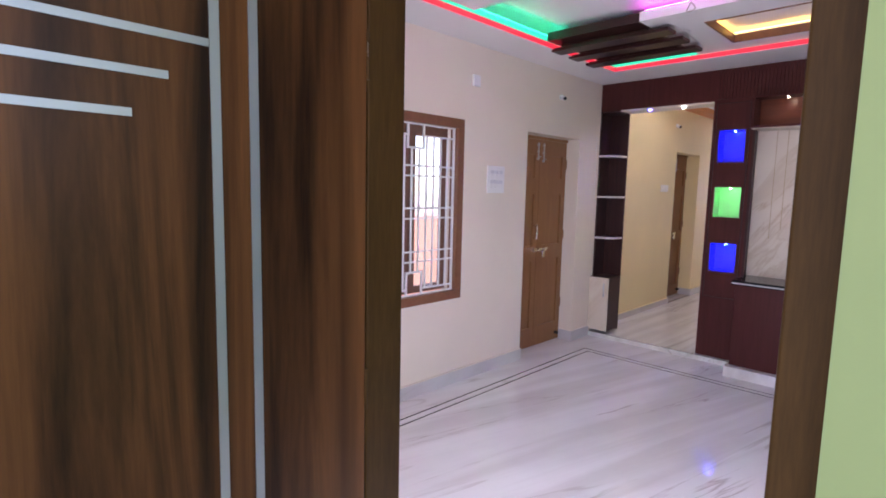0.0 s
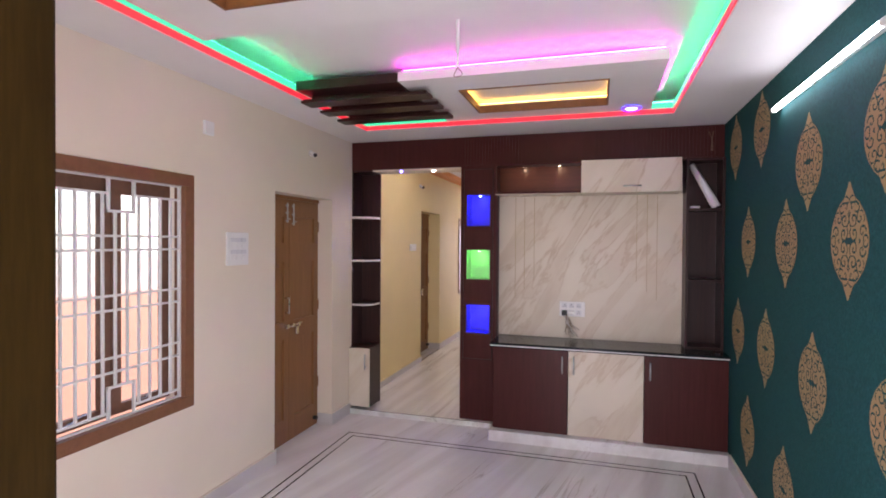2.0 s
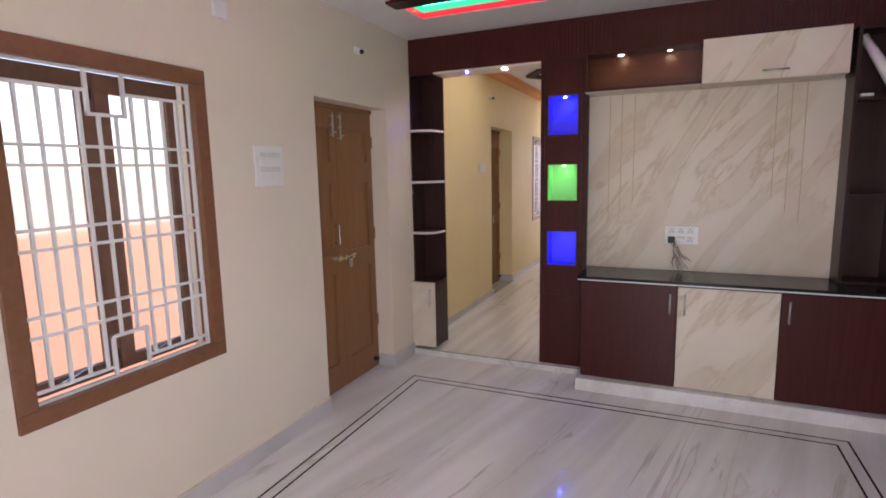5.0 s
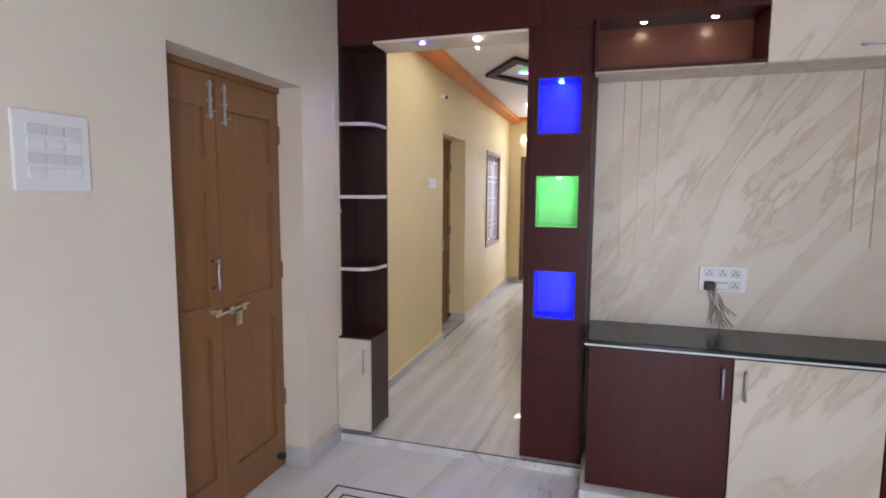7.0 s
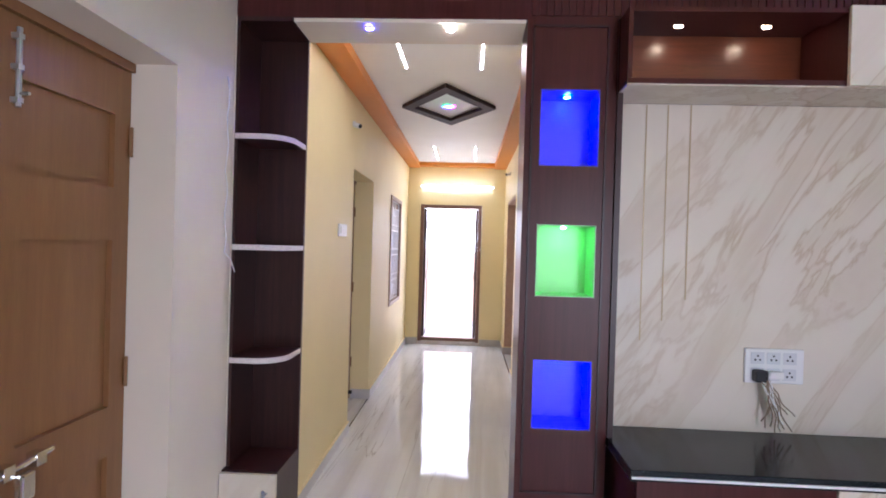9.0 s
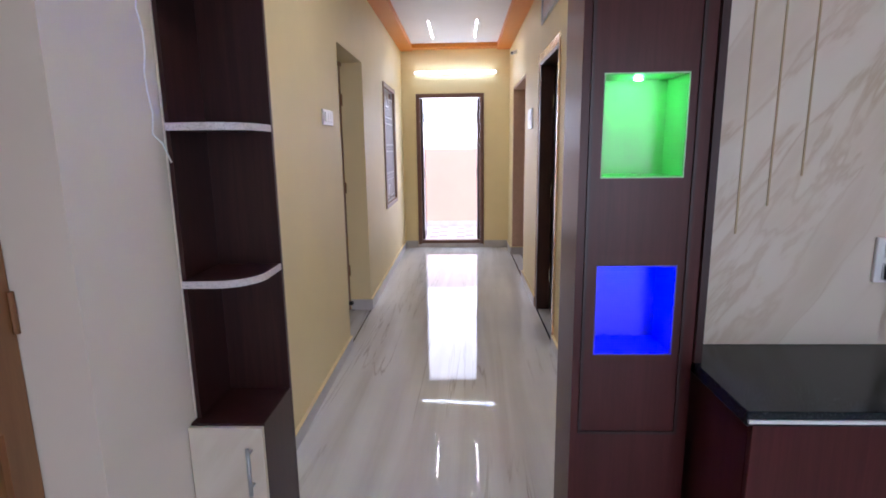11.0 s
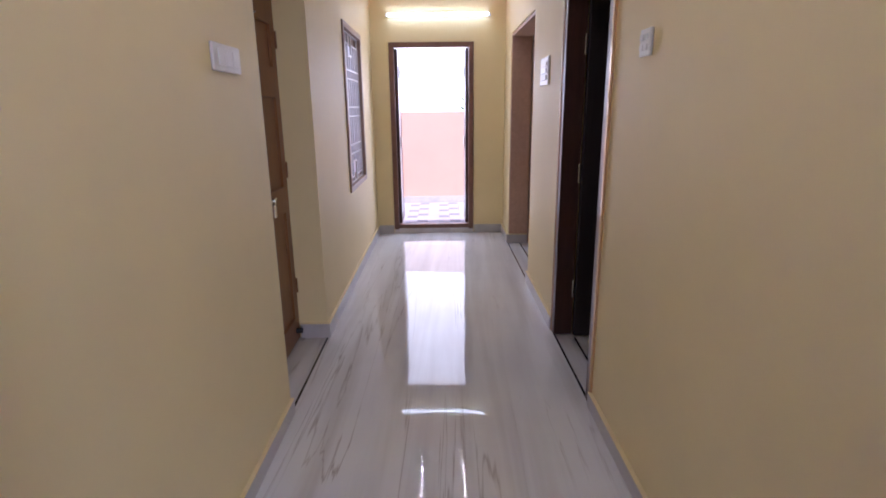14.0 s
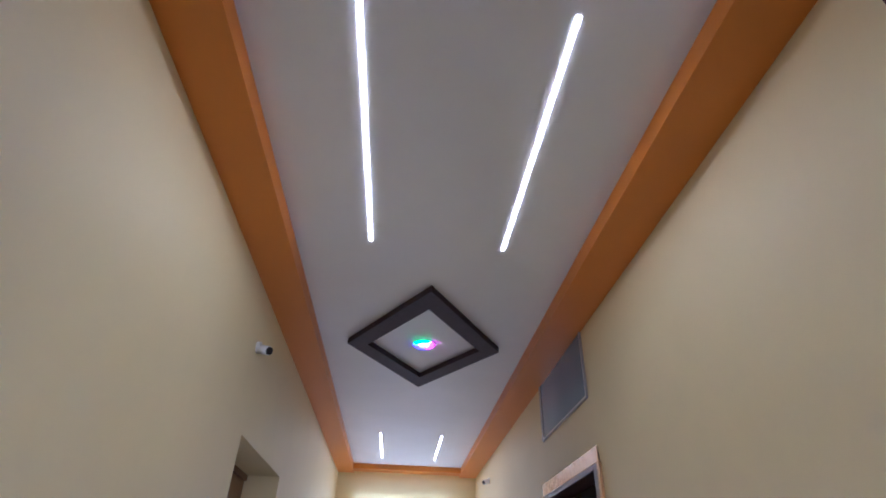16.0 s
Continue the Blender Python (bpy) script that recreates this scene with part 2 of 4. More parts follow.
def rod(bm, a, b, r, n=10, r2=None):
    a, b = Vector(a), Vector(b)
    m = Matrix.Translation((a + b) / 2) @ (b - a).to_track_quat("Z", "Y").to_matrix().to_4x4()
    bmesh.ops.create_cone(bm, cap_ends=True, segments=n, radius1=r, radius2=r if r2 is None else r2, depth=(b - a).length, matrix=m)
    return bm


def tube(points, r, n=6):
    """One bent tube through the points."""
    bm = bmesh.new()
    ps = [Vector(p) for p in points]
    rings = []
    for k, p in enumerate(ps):
        way = (ps[min(k + 1, len(ps) - 1)] - ps[max(k - 1, 0)]).normalized()
        u = way.orthogonal().normalized()
        if rings:
            u = (last - way * last.dot(way)).normalized()
        last = u
        v = way.cross(u)
        rings.append([bm.verts.new(p + r * (math.cos(2 * math.pi * j / n) * u + math.sin(2 * math.pi * j / n) * v)) for j in range(n)])
    for a, b in zip(rings, rings[1:]):
        for j in range(n):
            bm.faces.new((a[j], a[(j + 1) % n], b[(j + 1) % n], b[j]))
    bm.faces.new(rings[0][::-1]), bm.faces.new(rings[-1])
    return bm


def prism(bm, outline, axis, lo, hi):
    """Extrudes a closed outline of (u, v) along an axis from lo to hi."""
    def at(u, v, w):
        return {"x": (w, u, v), "y": (u, w, v), "z": (u, v, w)}[axis]
    a = [bm.verts.new(at(u, v, lo)) for u, v in outline]
    b = [bm.verts.new(at(u, v, hi)) for u, v in outline]
    bm.faces.new(a[::-1]), bm.faces.new(b)
    for k in range(len(a)):
        j = (k + 1) % len(a)
        bm.faces.new((a[k], a[j], b[j], b[k]))
    bmesh.ops.recalc_face_normals(bm, faces=bm.faces)
    return bm


def mesh_ob(name, bm, mat, smooth=False):
    me = bpy.data.meshes.new(name)
    bm.to_mesh(me)
    bm.free()
    me.materials.append(mat)
    if smooth:
        for p in me.polygons:
            p.use_smooth = True
    return new(name, me)


def structure(name, bm, mat, label=""):
    return tagged(mesh_ob(name, bm, mat), label or name.replace("_", " "), kind="structure")


def thing(name, base, label, category, group=""):
    ob = new(name)
    ob.location = base
    ob.empty_display_size = 0.1
    return tagged(ob, label, category, group)


def base_of(ob):
    v = Vector(ob.location)
    while ob.parent:
        ob = ob.parent
        v = v + Vector(ob.location)
    return v


def part(name, bm, mat, parent, label="", smooth=False):
    bmesh.ops.translate(bm, verts=bm.verts, vec=-base_of(parent))
    ob = mesh_ob(name, bm, mat, smooth)
    ob.parent = parent
    if label:
        ob["label"] = label
    return ob


def wall_with_holes(axis, lo, hi, u0, u1, z0, z1, holes):
    """A wall along x (axis 'y' fixed) or along y (axis 'x' fixed), cut by holes (u0, u1, z0, z1)."""
    bm = bmesh.new()

    def put(a, b, c, d):
        if b - a > 1e-4 and d - c > 1e-4:
            box(bm, a, b, lo, hi, c, d) if axis == "y" else box(bm, lo, hi, a, b, c, d)
    cuts = sorted({u0, u1, *[h[0] for h in holes], *[h[1] for h in holes]})
    for a, b in zip(cuts, cuts[1:]):
        z = z0
        for h in sorted((h for h in holes if h[0] <= a and h[1] >= b), key=lambda h: h[2]):
            put(a, b, z, h[2])
            z = h[3]
        put(a, b, z, z1)
    bmesh.ops.remove_doubles(bm, verts=bm.verts, dist=1e-5)
    return bm


# ---- the plan ----
YL, YG, YR, XU, XW, XF = 3.53, 0.27, 2.115, 6.04, 1.70, 11.825
TOP = 2.95
ZF = -0.045  # the living room floor lies a small step below the corridor
XS = 5.992  # nosing of that step

# ---- structure ----
structure("floor_living", block(1.59, XS, 0.07, 3.73, -0.16, ZF), FLOOR, "polished white marble floor with grey streaks")
structure("floor_corridor", block(XS, 12.0, -1.6, 3.73, -0.16, 0.0), FLOOR_LONG, "polished white marble floor with long streaks")
structure("wall_north_living", wall_with_holes("y", YL, YL + 0.2, 1.59, 6.12, -0.15, TOP, [(3.025, 3.945, 0.635, 1.997), (4.775, 5.65, ZF - 0.03, 1.985)]), CREAM, "cream painted wall of the living room")
structure("wall_north_corridor", wall_with_holes("y", YL, YL + 0.2, 6.12, 12.0, -0.1, TOP, [(8.13, 8.985, -0.03, 2.03), (10.085, 10.985, 0.735, 2.017)]), YELLOW, "yellow cream painted corridor wall")
wall_south = structure("wall_south", block(1.59, 6.3, YG - 0.2, YG, -0.15, TOP), TEAL, "teal papered accent wall")
structure("wall_west", wall_with_holes("x", 1.59, XW, YG, YL, -0.15, TOP, [(0.861, 1.712, ZF - 0.03, 2.1)]), CREAM, "entrance wall")
structure("wall_west_outside", wall_with_holes("x", 1.565, 1.587, -1.5, 5.0, -0.15, TOP, [(0.861, 1.712, ZF - 0.03, 2.1)]), GREEN_OUT, "pale green painted outside wall")
structure("wall_east", block(6.2, 6.3, YG, YR, 0, TOP), CREAM, "partition behind the wall unit")
structure("wall_corridor_south", wall_with_holes("y", YR - 0.2, YR, 6.3, 12.0, -0.1, TOP, [(8.155, 9.04, -0.03, 2.05), (10.03, 11.32, -0.03, 2.06)]), YELLOW, "yellow cream painted corridor wall")
structure("wall_far_east", wall_with_holes("x", XF, 12.0, YR, YL, 0, TOP, [(2.445, 3.348, 0, 2.052)]), YELLOW, "yellow cream end wall with the back door")
structure("wall_room_south", block(6.3, 12.0, -1.7, -1.6, 0, TOP), CREAM, "plain wall of the side room")
structure("wall_room_west", block(6.3, 6.4, -1.6, YR - 0.2, 0, TOP), CREAM, "plain wall of the side room")
structure("wall_room_east", block(11.9, 12.0, -1.6, YR - 0.2, 0, TOP), CREAM, "plain wall of the side room")
structure("wall_room_middle", block(9.5, 9.6, -1.6, YR - 0.2, 0, TOP), CREAM, "plain wall between the side rooms")
structure("ceiling_slab", block(1.59, 12.0, -1.7, 3.73, TOP, TOP + 0.15), WHITE, "concrete roof slab")

# living room false ceiling: a border with a raised middle
ZS, ZA, ZP = 2.57, 2.61, 2.715
RX0, RX1, RY0, RY1 = 1.95, 5.57, 0.705, 3.165


def slab_ring(outer, hole, z0, z1):
    """A flat slab (x0, x1, y0, y1) with a rectangular hole through it, as one closed mesh."""
    bm = bmesh.new()

    def ring(r, z):
        return [bm.verts.new((r[i], r[j], z)) for i, j in ((0, 2), (1, 2), (1, 3), (0, 3))]
    loops = [ring(outer, z0), ring(outer, z1), ring(hole, z1), ring(hole, z0)]
    for p, q in zip(loops, loops[1:] + loops[:1]):
        for k in range(4):
            bm.faces.new((p[k], p[(k + 1) % 4], q[(k + 1) % 4], q[k]))
    bmesh.ops.recalc_face_normals(bm, faces=bm.faces)
    return bm


structure("ceiling_border", slab_ring((XW, 6.2, YG, YL), (RX0, RX1, RY0, RY1), ZS, ZS + 0.085), WHITE, "white false ceiling border round the living room")
structure("ceiling_living", block(RX0, RX1 - 0.09, RY0 + 0.09, RY1 - 0.09, ZP, ZP + 0.03), WHITE, "raised middle of the white false ceiling")
structure("ceiling_cove", block(XW, 6.2, YG, YL, 2.84, 2.86), WHITE, "white top of the light cove")
AX0, AY0, AY1 = 4.44, 0.865, 2.43
BX1, BY0, BY1 = 3.565, 1.496, 3.12
structure("ceiling_panel_far", slab_ring((AX0, RX1 - 0.012, AY0, AY1), (4.72, 5.345, 1.168, 2.115), ZA, ZA + 0.06), WHITE, "white dropped ceiling panel round the small light tray")
structure("ceiling_panel_near", slab_ring((RX0, BX1, BY0, BY1), (2.2, 3.29, 1.82, 2.775), ZA, ZA + 0.06), WHITE, "white dropped ceiling panel round the large light tray")
bm = bmesh.new()
for y0, y1 in ((YR, 2.285), (3.37, YL)):
    box(bm, 6.2, XF, y0, y1, 2.585, 2.70)
box(bm, 11.67, XF, 2.285, 3.37, 2.60, 2.70)
structure("ceiling_corridor_band", bm, ORANGE, "orange painted ceiling band along the corridor")
structure("ceiling_corridor", block(6.2, XF, 2.285, 3.37, 2.65, 2.70), CEILING_COOL, "white corridor false ceiling")


# ---- living room: false ceiling lights ----
def strip(name, label, bm, mat, group="led strips"):
    ob = mesh_ob(name, bm, mat)
    return tagged(ob, label, "led strip", group)


RED_L = "glowing red strip along the edge of the false ceiling"
strip("led_strip", RED_L, block(RX0, RX1, RY1 - 0.008, RY1 - 0.002, ZS + 0.004, ZS + 0.038), LED_RED)
strip("led_strip", RED_L, block(RX0, RX1, RY0 + 0.002, RY0 + 0.008, ZS + 0.004, ZS + 0.038), LED_RED)
strip("led_strip", RED_L, block(RX1 - 0.008, RX1 - 0.002, RY0 + 0.01, RY1 - 0.01, ZS + 0.004, ZS + 0.038), LED_RED)
GREEN_L = "green strip light lying in the ceiling cove and its glow on the face"
strip("led_strip", GREEN_L, block(RX0, RX1, RY1 - 0.006, RY1 - 0.001, ZS + 0.046, ZS + 0.082), COVE_FACE_GLOW)
strip("led_strip", GREEN_L, block(RX0, RX1, RY1 + 0.02, RY1 + 0.032, ZS + 0.087, ZS + 0.097), LED_GREEN)
strip("led_strip", GREEN_L, block(RX0, RX1, RY0 + 0.001, RY0 + 0.006, ZS + 0.046, ZS + 0.082), COVE_FACE_GLOW)
strip("led_strip", GREEN_L, block(RX0, RX1, RY0 - 0.032, RY0 - 0.02, ZS + 0.087, ZS + 0.097), LED_GREEN)
strip("led_strip", GREEN_L, block(RX1 - 0.006, RX1 - 0.001, RY0 + 0.01, RY1 - 0.01, ZS + 0.046, ZS + 0.082), COVE_FACE_GLOW)
strip("led_strip", GREEN_L, block(RX1 + 0.02, RX1 + 0.032, RY0, RY1, ZS + 0.087, ZS + 0.097), LED_GREEN)
PINK_L = "magenta strip light on top of the dropped ceiling panel"
strip("led_strip", PINK_L, block(AX0 + 0.02, AX0 + 0.035, AY0 + 0.02, AY1 - 0.03, ZA + 0.062, ZA + 0.074), LED_PINK)
strip("led_strip", PINK_L, block(AX0 + 0.05, RX1 - 0.1, AY0 + 0.02, AY0 + 0.035, ZA + 0.062, ZA + 0.074), LED_PINK)
strip("led_strip", PINK_L, block(2.2, BX1 - 0.03, BY0 + 0.02, BY0 + 0.035, ZA + 0.062, ZA + 0.074), LED_PINK)


TRAY_WOOD = wood("tray_brown_paint", (0.20, 0.088, 0.036), (0.15, 0.064, 0.026), 0.45, (14, 14, 14), grain=0.3)


def light_tray(x0, x1, y0, y1, label):
    """A recessed light box with a brown frame and a yellow strip round its inside."""
    t = thing("light_tray", ((x0 + x1) / 2, (y0 + y1) / 2, ZA), label, "ceiling light", "light trays")
    f = 0.012
    for a, b, c, d in ((x0, x1, y0, y0 + f), (x0, x1, y1 - f, y1), (x0, x0 + f, y0 + f, y1 - f), (x1 - f, x1, y0 + f, y1 - f)):
        part("frame", block(a, b, c, d, ZA - 0.006, ZA + 0.048, 0.002), TRAY_WOOD, t)
    for a, b, c, d in ((x0 - 0.03, x1 + 0.03, y0 - 0.03, y0 - 0.02), (x0 - 0.03, x1 + 0.03, y1 + 0.02, y1 + 0.03), (x0 - 0.03, x0 - 0.02, y0, y1), (x1 + 0.02, x1 + 0.03, y0, y1)):
        part("led_strip", block(a, b, c, d, ZA + 0.064, ZA + 0.076), LED_YELLOW, t, "yellow strip light")
    bm = bmesh.new()

    def ring(z, d):
        return [bm.verts.new((x, y, z)) for x, y in ((x0 - d, y0 - d), (x1 + d, y0 - d), (x1 + d, y1 + d), (x0 - d, y1 + d))]
    low_out, low_in, up_in, up_out = ring(ZA + 0.062, 0.08), ring(ZA + 0.062, 0.07), ring(ZA + 0.092, 0.07), ring(ZA + 0.10, 0.08)
    for p, q in ((low_out, low_in), (low_in, up_in), (up_out, low_out)):
        for k in range(4):
            bm.faces.new((p[k], p[(k + 1) % 4], q[(k + 1) % 4], q[k]))
    bm.faces.new(up_in), bm.faces.new(up_out)
    bmesh.ops.recalc_face_normals(bm, faces=bm.faces)
    part("back_box", bm, WHITE, t, "white back of the light box")
    return t


light_tray(4.72, 5.345, 1.168, 2.115, "small light tray with brown frame and yellow glow")
light_tray(2.2, 3.29, 1.82, 2.775, "large light tray with brown frame and yellow glow")

slats = thing("ceiling_feature", (4.8, 2.7, ZS), "dark wenge ceiling panel with staggered planks", "ceiling panel")
part("panel", block(4.45, 5.33, AY1 + 0.003, RY1 - 0.012, ZA, ZA + 0.06), LAMINATE_DARK, slats)
for k, (x, y0, y1) in enumerate(((4.55, 2.28, 3.18), (4.82, 2.285, 3.19), (5.11, 2.295, 3.20))):
    part("plank", block(x, x + 0.14, y0, y1, ZS - 0.016, ZS + 0.008, 0.003), LAMINATE_DARK, slats)
for x in (4.62, 4.89, 5.18):
    part("batten", block(x - 0.02, x + 0.02, 2.45, 3.12, ZS + 0.009, ZA - 0.001), LAMINATE_DARK, slats)
slat2 = thing("ceiling_feature", (3.0, 1.35, ZS), "dark wenge planks beside the dropped ceiling panel", "ceiling panel")
part("panel", block(2.1, 3.16, RY0 + 0.012, BY0 - 0.003, ZA, ZA + 0.06), LAMINATE_DARK, slat2)
for x in (2.42, 2.73, 3.04):
    part("plank", block(x, x + 0.14, 0.70, 1.56, ZS - 0.025, ZA - 0.001, 0.003), LAMINATE_DARK, slat2)


def downlight(x, y, z, rim, mat, label, r=0.045, group="downlights"):
    d = thing("downlight", (x, y, z), label, "downlight", group)
    bm = bmesh.new()
    n = 24
    for k in range(n):
        a, b = 2 * math.pi * k / n, 2 * math.pi * (k + 1) / n
        ring = []
        for q in (a, b):
            ring.append([bm.verts.new((x + rr * math.cos(q), y + rr * math.sin(q), zz)) for rr, zz in ((r * 1.35, z - 0.002), (r * 1.25, z - 0.012), (r * 0.95, z - 0.010), (r * 0.9, z - 0.002))])
        for j in range(3):
            bm.faces.new((ring[0][j], ring[0][j + 1], ring[1][j + 1], ring[1][j]))
    bmesh.ops.remove_doubles(bm, verts=bm.verts, dist=1e-5)
    bmesh.ops.recalc_face_normals(bm, faces=bm.faces)
    part("rim", bm, rim, d)
    part("lens", rod(bmesh.new(), (x, y, z - 0.001), (x, y, z - 0.006), r * 0.9, 20), mat, d, "glowing lens")
    return d


RIM_BLUE = glow("rim_blue", (0.03, 0.012, 1.0), 3.0, (0.1, 0.1, 0.4))
LENS_WHITE = glow("lens_white", (0.9, 0.95, 1.0), 1.6)
LENS_BLUE = glow("lens_blue", (0.035, 0.03, 1.0), 420)
LENS_GREENISH = glow("lens_greenish", (1.0, 0.95, 0.74), 950)
LENS_DIM = glow("lens_dim", (0.5, 0.6, 1.0), 0.05, (0.25, 0.25, 0.3))
RING_WHITE = glow("ring_white", (0.85, 0.95, 1.0), 1.3)


def ring_bm(x, y, z, r0, r1, a0=0.0, a1=2 * math.pi, n=28, t=0.004):
    """A flat ring, or an arc of one, hanging t below z."""
    bm = bmesh.new()
    full = a1 - a0 > 6.28
    cuts = []
    for k in range(n if full else n + 1):
        a = a0 + (a1 - a0) * k / n
        cuts.append([bm.verts.new((x + r * math.cos(a), y + r * math.sin(a), h)) for r, h in ((r0, z), (r0, z - t), (r1, z - t), (r1, z))])
    pairs = list(zip(cuts, cuts[1:])) + ([(cuts[-1], cuts[0])] if full else [])
    for p, q in pairs:
        for j in range(4):
            bm.faces.new((p[j], p[(j + 1) % 4], q[(j + 1) % 4], q[j]))
    if not full:
        bm.faces.new(cuts[0]), bm.faces.new(cuts[-1][::-1])
    bmesh.ops.recalc_face_normals(bm, faces=bm.faces)
    return bm


dl = downlight(5.48, 1.005, ZA, RIM_BLUE, LENS_DIM, "round ceiling downlight with a blue glowing rim and white ring", 0.05)
part("light_ring", ring_bm(5.48, 1.005, ZA - 0.0065, 0.020, 0.040), RING_WHITE, dl, "white glowing ring")

hook = thing("fan_hook", (3.9, 1.90, ZS), "white fan rod hanging bare from the ceiling with loose wires", "fan hook")
part("rod", rod(bmesh.new(), (3.9, 1.90, ZP), (3.9, 1.90, 2.48), 0.010), WHITE_IRON, hook)
pts = [(3.9 + 0.012 * math.sin(k * 0.9), 1.90 + 0.022 * math.sin(k * 0.62), 2.48 - 0.05 * math.sin(k * 0.31)) for k in range(11)]
part("wire", tube(pts, 0.0025), CABLE, hook, "", True)


# ---- tube lights ----
def tube_light(a, b, out, light, label):
    """A slim batten from a to b; out: the direction away from the wall."""
    a, b, out = Vector(a), Vector(b), Vector(out)
    t = thing("tube_light", (a + b) / 2, label, "tube light", "tube lights")
    lo = [min(a[k], b[k], a[k] + 0.028 * out[k], b[k] + 0.028 * out[k]) for k in range(3)]
    hi = [max(a[k], b[k], a[k] + 0.028 * out[k], b[k] + 0.028 * out[k]) for k in range(3)]
    part("body", block(lo[0], hi[0], lo[1], hi[1], a.z - 0.012, a.z + 0.014, 0.003), PLASTIC, t)
    way = (b - a).normalized()
    part("tube", rod(bmesh.new(), a + out * 0.034 + way * 0.02, b + out * 0.034 - way * 0.02, 0.0135, 14), light, t, "white glowing tube", True)
    for p, s in ((a, 1), (b, -1)):
        q = p + out * 0.034
        part("end_cap", rod(bmesh.new(), q - way * 0.002 * s, q + way * 0.02 * s, 0.015, 14), PLASTIC, t)
    return t


tube_light((3.49, YG, 2.37), (4.69, YG, 2.355), (0, 1, 0), TUBE, "white tube light glowing on the teal wall")
tube_light((XF, 3.36, 2.31), (XF, 2.28, 2.31), (-1, 0, 0), TUBE_COLD, "white tube light glowing above the back door")


# ---- wall unit ----
unit = thing("wall_unit", (XU, 1.3, 0), "wine laminate wall unit framing the passage and the television wall", "wall unit")
beam = bmesh.new()
box(beam, XU, 6.2, YG + 0.002, YL - 0.002, 2.30, ZS - 0.002)
part("beam", beam, LAMINATE, unit, "wine laminate beam with fluted face")
for k in range(78):
    y = 0.32 + k * 0.027
    part("flute", block(XU - 0.006, XU - 0.0005, y, y + 0.021, 2.312, ZS - 0.012), LAMINATE, unit)
part("beam_soffit", block(6.042, 6.25, 2.44, 3.31, 2.285, 2.299), CREAM, unit, "cream soffit over the passage")
part("passage_header", block(6.201, 6.25, YR + 0.002, YL - 0.002, 2.30, TOP - 0.3), CREAM, unit)


def niche_box(bm, x0, x1, y0, y1, z0, z1, t=0.008):
    """One moulded box that is open towards -x."""
    def ring(x, d):
        return [bm.verts.new((x, y, z)) for y, z in ((y0 + d, z0 + d), (y1 - d, z0 + d), (y1 - d, z1 - d), (y0 + d, z1 - d))]
    of, inf, inb, ob = ring(x0, 0), ring(x0, t), ring(x1 - t, t), ring(x1, 0)
    for p, q in ((of, inf), (inf, inb), (ob, of)):
        for k in range(4):
            bm.faces.new((p[k], p[(k + 1) % 4], q[(k + 1) % 4], q[k]))
    bm.faces.new(inb), bm.faces.new(ob[::-1])
    bmesh.ops.recalc_face_normals(bm, faces=bm.faces)
    return bm


NICHES = ((1.763, 2.045, LED_BLUE, "blue"), (1.281, 1.547, LED_LIME, "green"), (0.791, 1.047, LED_BLUE, "blue"))
PY0, PY1 = 2.105, 2.435
bm = wall_with_holes("x", XU, XU + 0.018, PY0, PY1, 0.001, 2.30, [(2.163, 2.379, n[0], n[1]) for n in NICHES])
box(bm, XU + 0.018, 6.26, PY1 - 0.016, PY1, 0.001, 2.30)
box(bm, XU + 0.018, 6.2, PY0, PY0 + 0.016, 0.001, 2.30)
part("pillar", bm, LAMINATE, unit, "wine laminate pillar with three lit niches")
bm = bmesh.new()
for y0, y1, z0, z1 in ((2.135, 2.143, 0.558, 2.278), (2.405, 2.413, 0.558, 2.278), (2.135, 2.413, 0.552, 0.560), (2.135, 2.413, 2.272, 2.280)):
    box(bm, XU - 0.006, XU - 0.0005, y0, y1, z0, z1)
part("pillar_moulding", bm, LAMINATE_DARK, unit)
part("pillar_edge", block(XU - 0.012, XU + 0.01, PY0 - 0.022, PY0 - 0.002, 0.772, 2.30), LAMINATE_DARK, unit)
for z0, z1, mat, word in NICHES:
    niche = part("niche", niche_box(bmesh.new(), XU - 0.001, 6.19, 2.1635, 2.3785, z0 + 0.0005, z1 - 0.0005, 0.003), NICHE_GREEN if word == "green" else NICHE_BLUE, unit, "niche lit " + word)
    part("niche_lamp", rod(bmesh.new(), (XU + 0.075, 2.27, z1 - 0.009), (XU + 0.075, 2.27, z1 - 0.011), 0.010, 16), mat, niche, word + " glowing lens")

# left shelf tower
tower = thing("corner_shelf", (6.1, 3.44, 0), "dark wenge open corner shelf with white edged rounded shelves", "shelf")
TX0, TX1, TY0, TY1 = 5.982, 6.25, 3.312, YL - 0.004
part("back_panel", block(TX1 - 0.016, TX1, TY0, TY1, 0.02, 2.299), LAMINATE_DARK, tower)
part("side_panel", block(TX0 + 0.05, TX1 - 0.016, TY1 - 0.016, TY1, 0.598, 2.299), LAMINATE_DARK, tower)
part("edge_band", block(TX0 + 0.045, TX0 + 0.0495, TY1 - 0.004, TY1, 0.599, 2.299), CREAM, tower, "cream edge band")
part("top_board", block(TX0 + 0.05, TX1 - 0.016, TY0, TY1 - 0.016, 2.282, 2.299), LAMINATE_DARK, tower)


def shelf_outline(inset):
    r = 0.11
    x0, y0 = TX0 + 0.025 + inset, TY0 + inset
    arc = [(x0 + r - r * math.cos(a), y0 + r - r * math.sin(a)) for a in [k * math.pi / 16 for k in range(9)]]
    return [(TX1 - 0.016, TY1 - 0.016), (x0, TY1 - 0.016)] + arc + [(TX1 - 0.016, y0)]


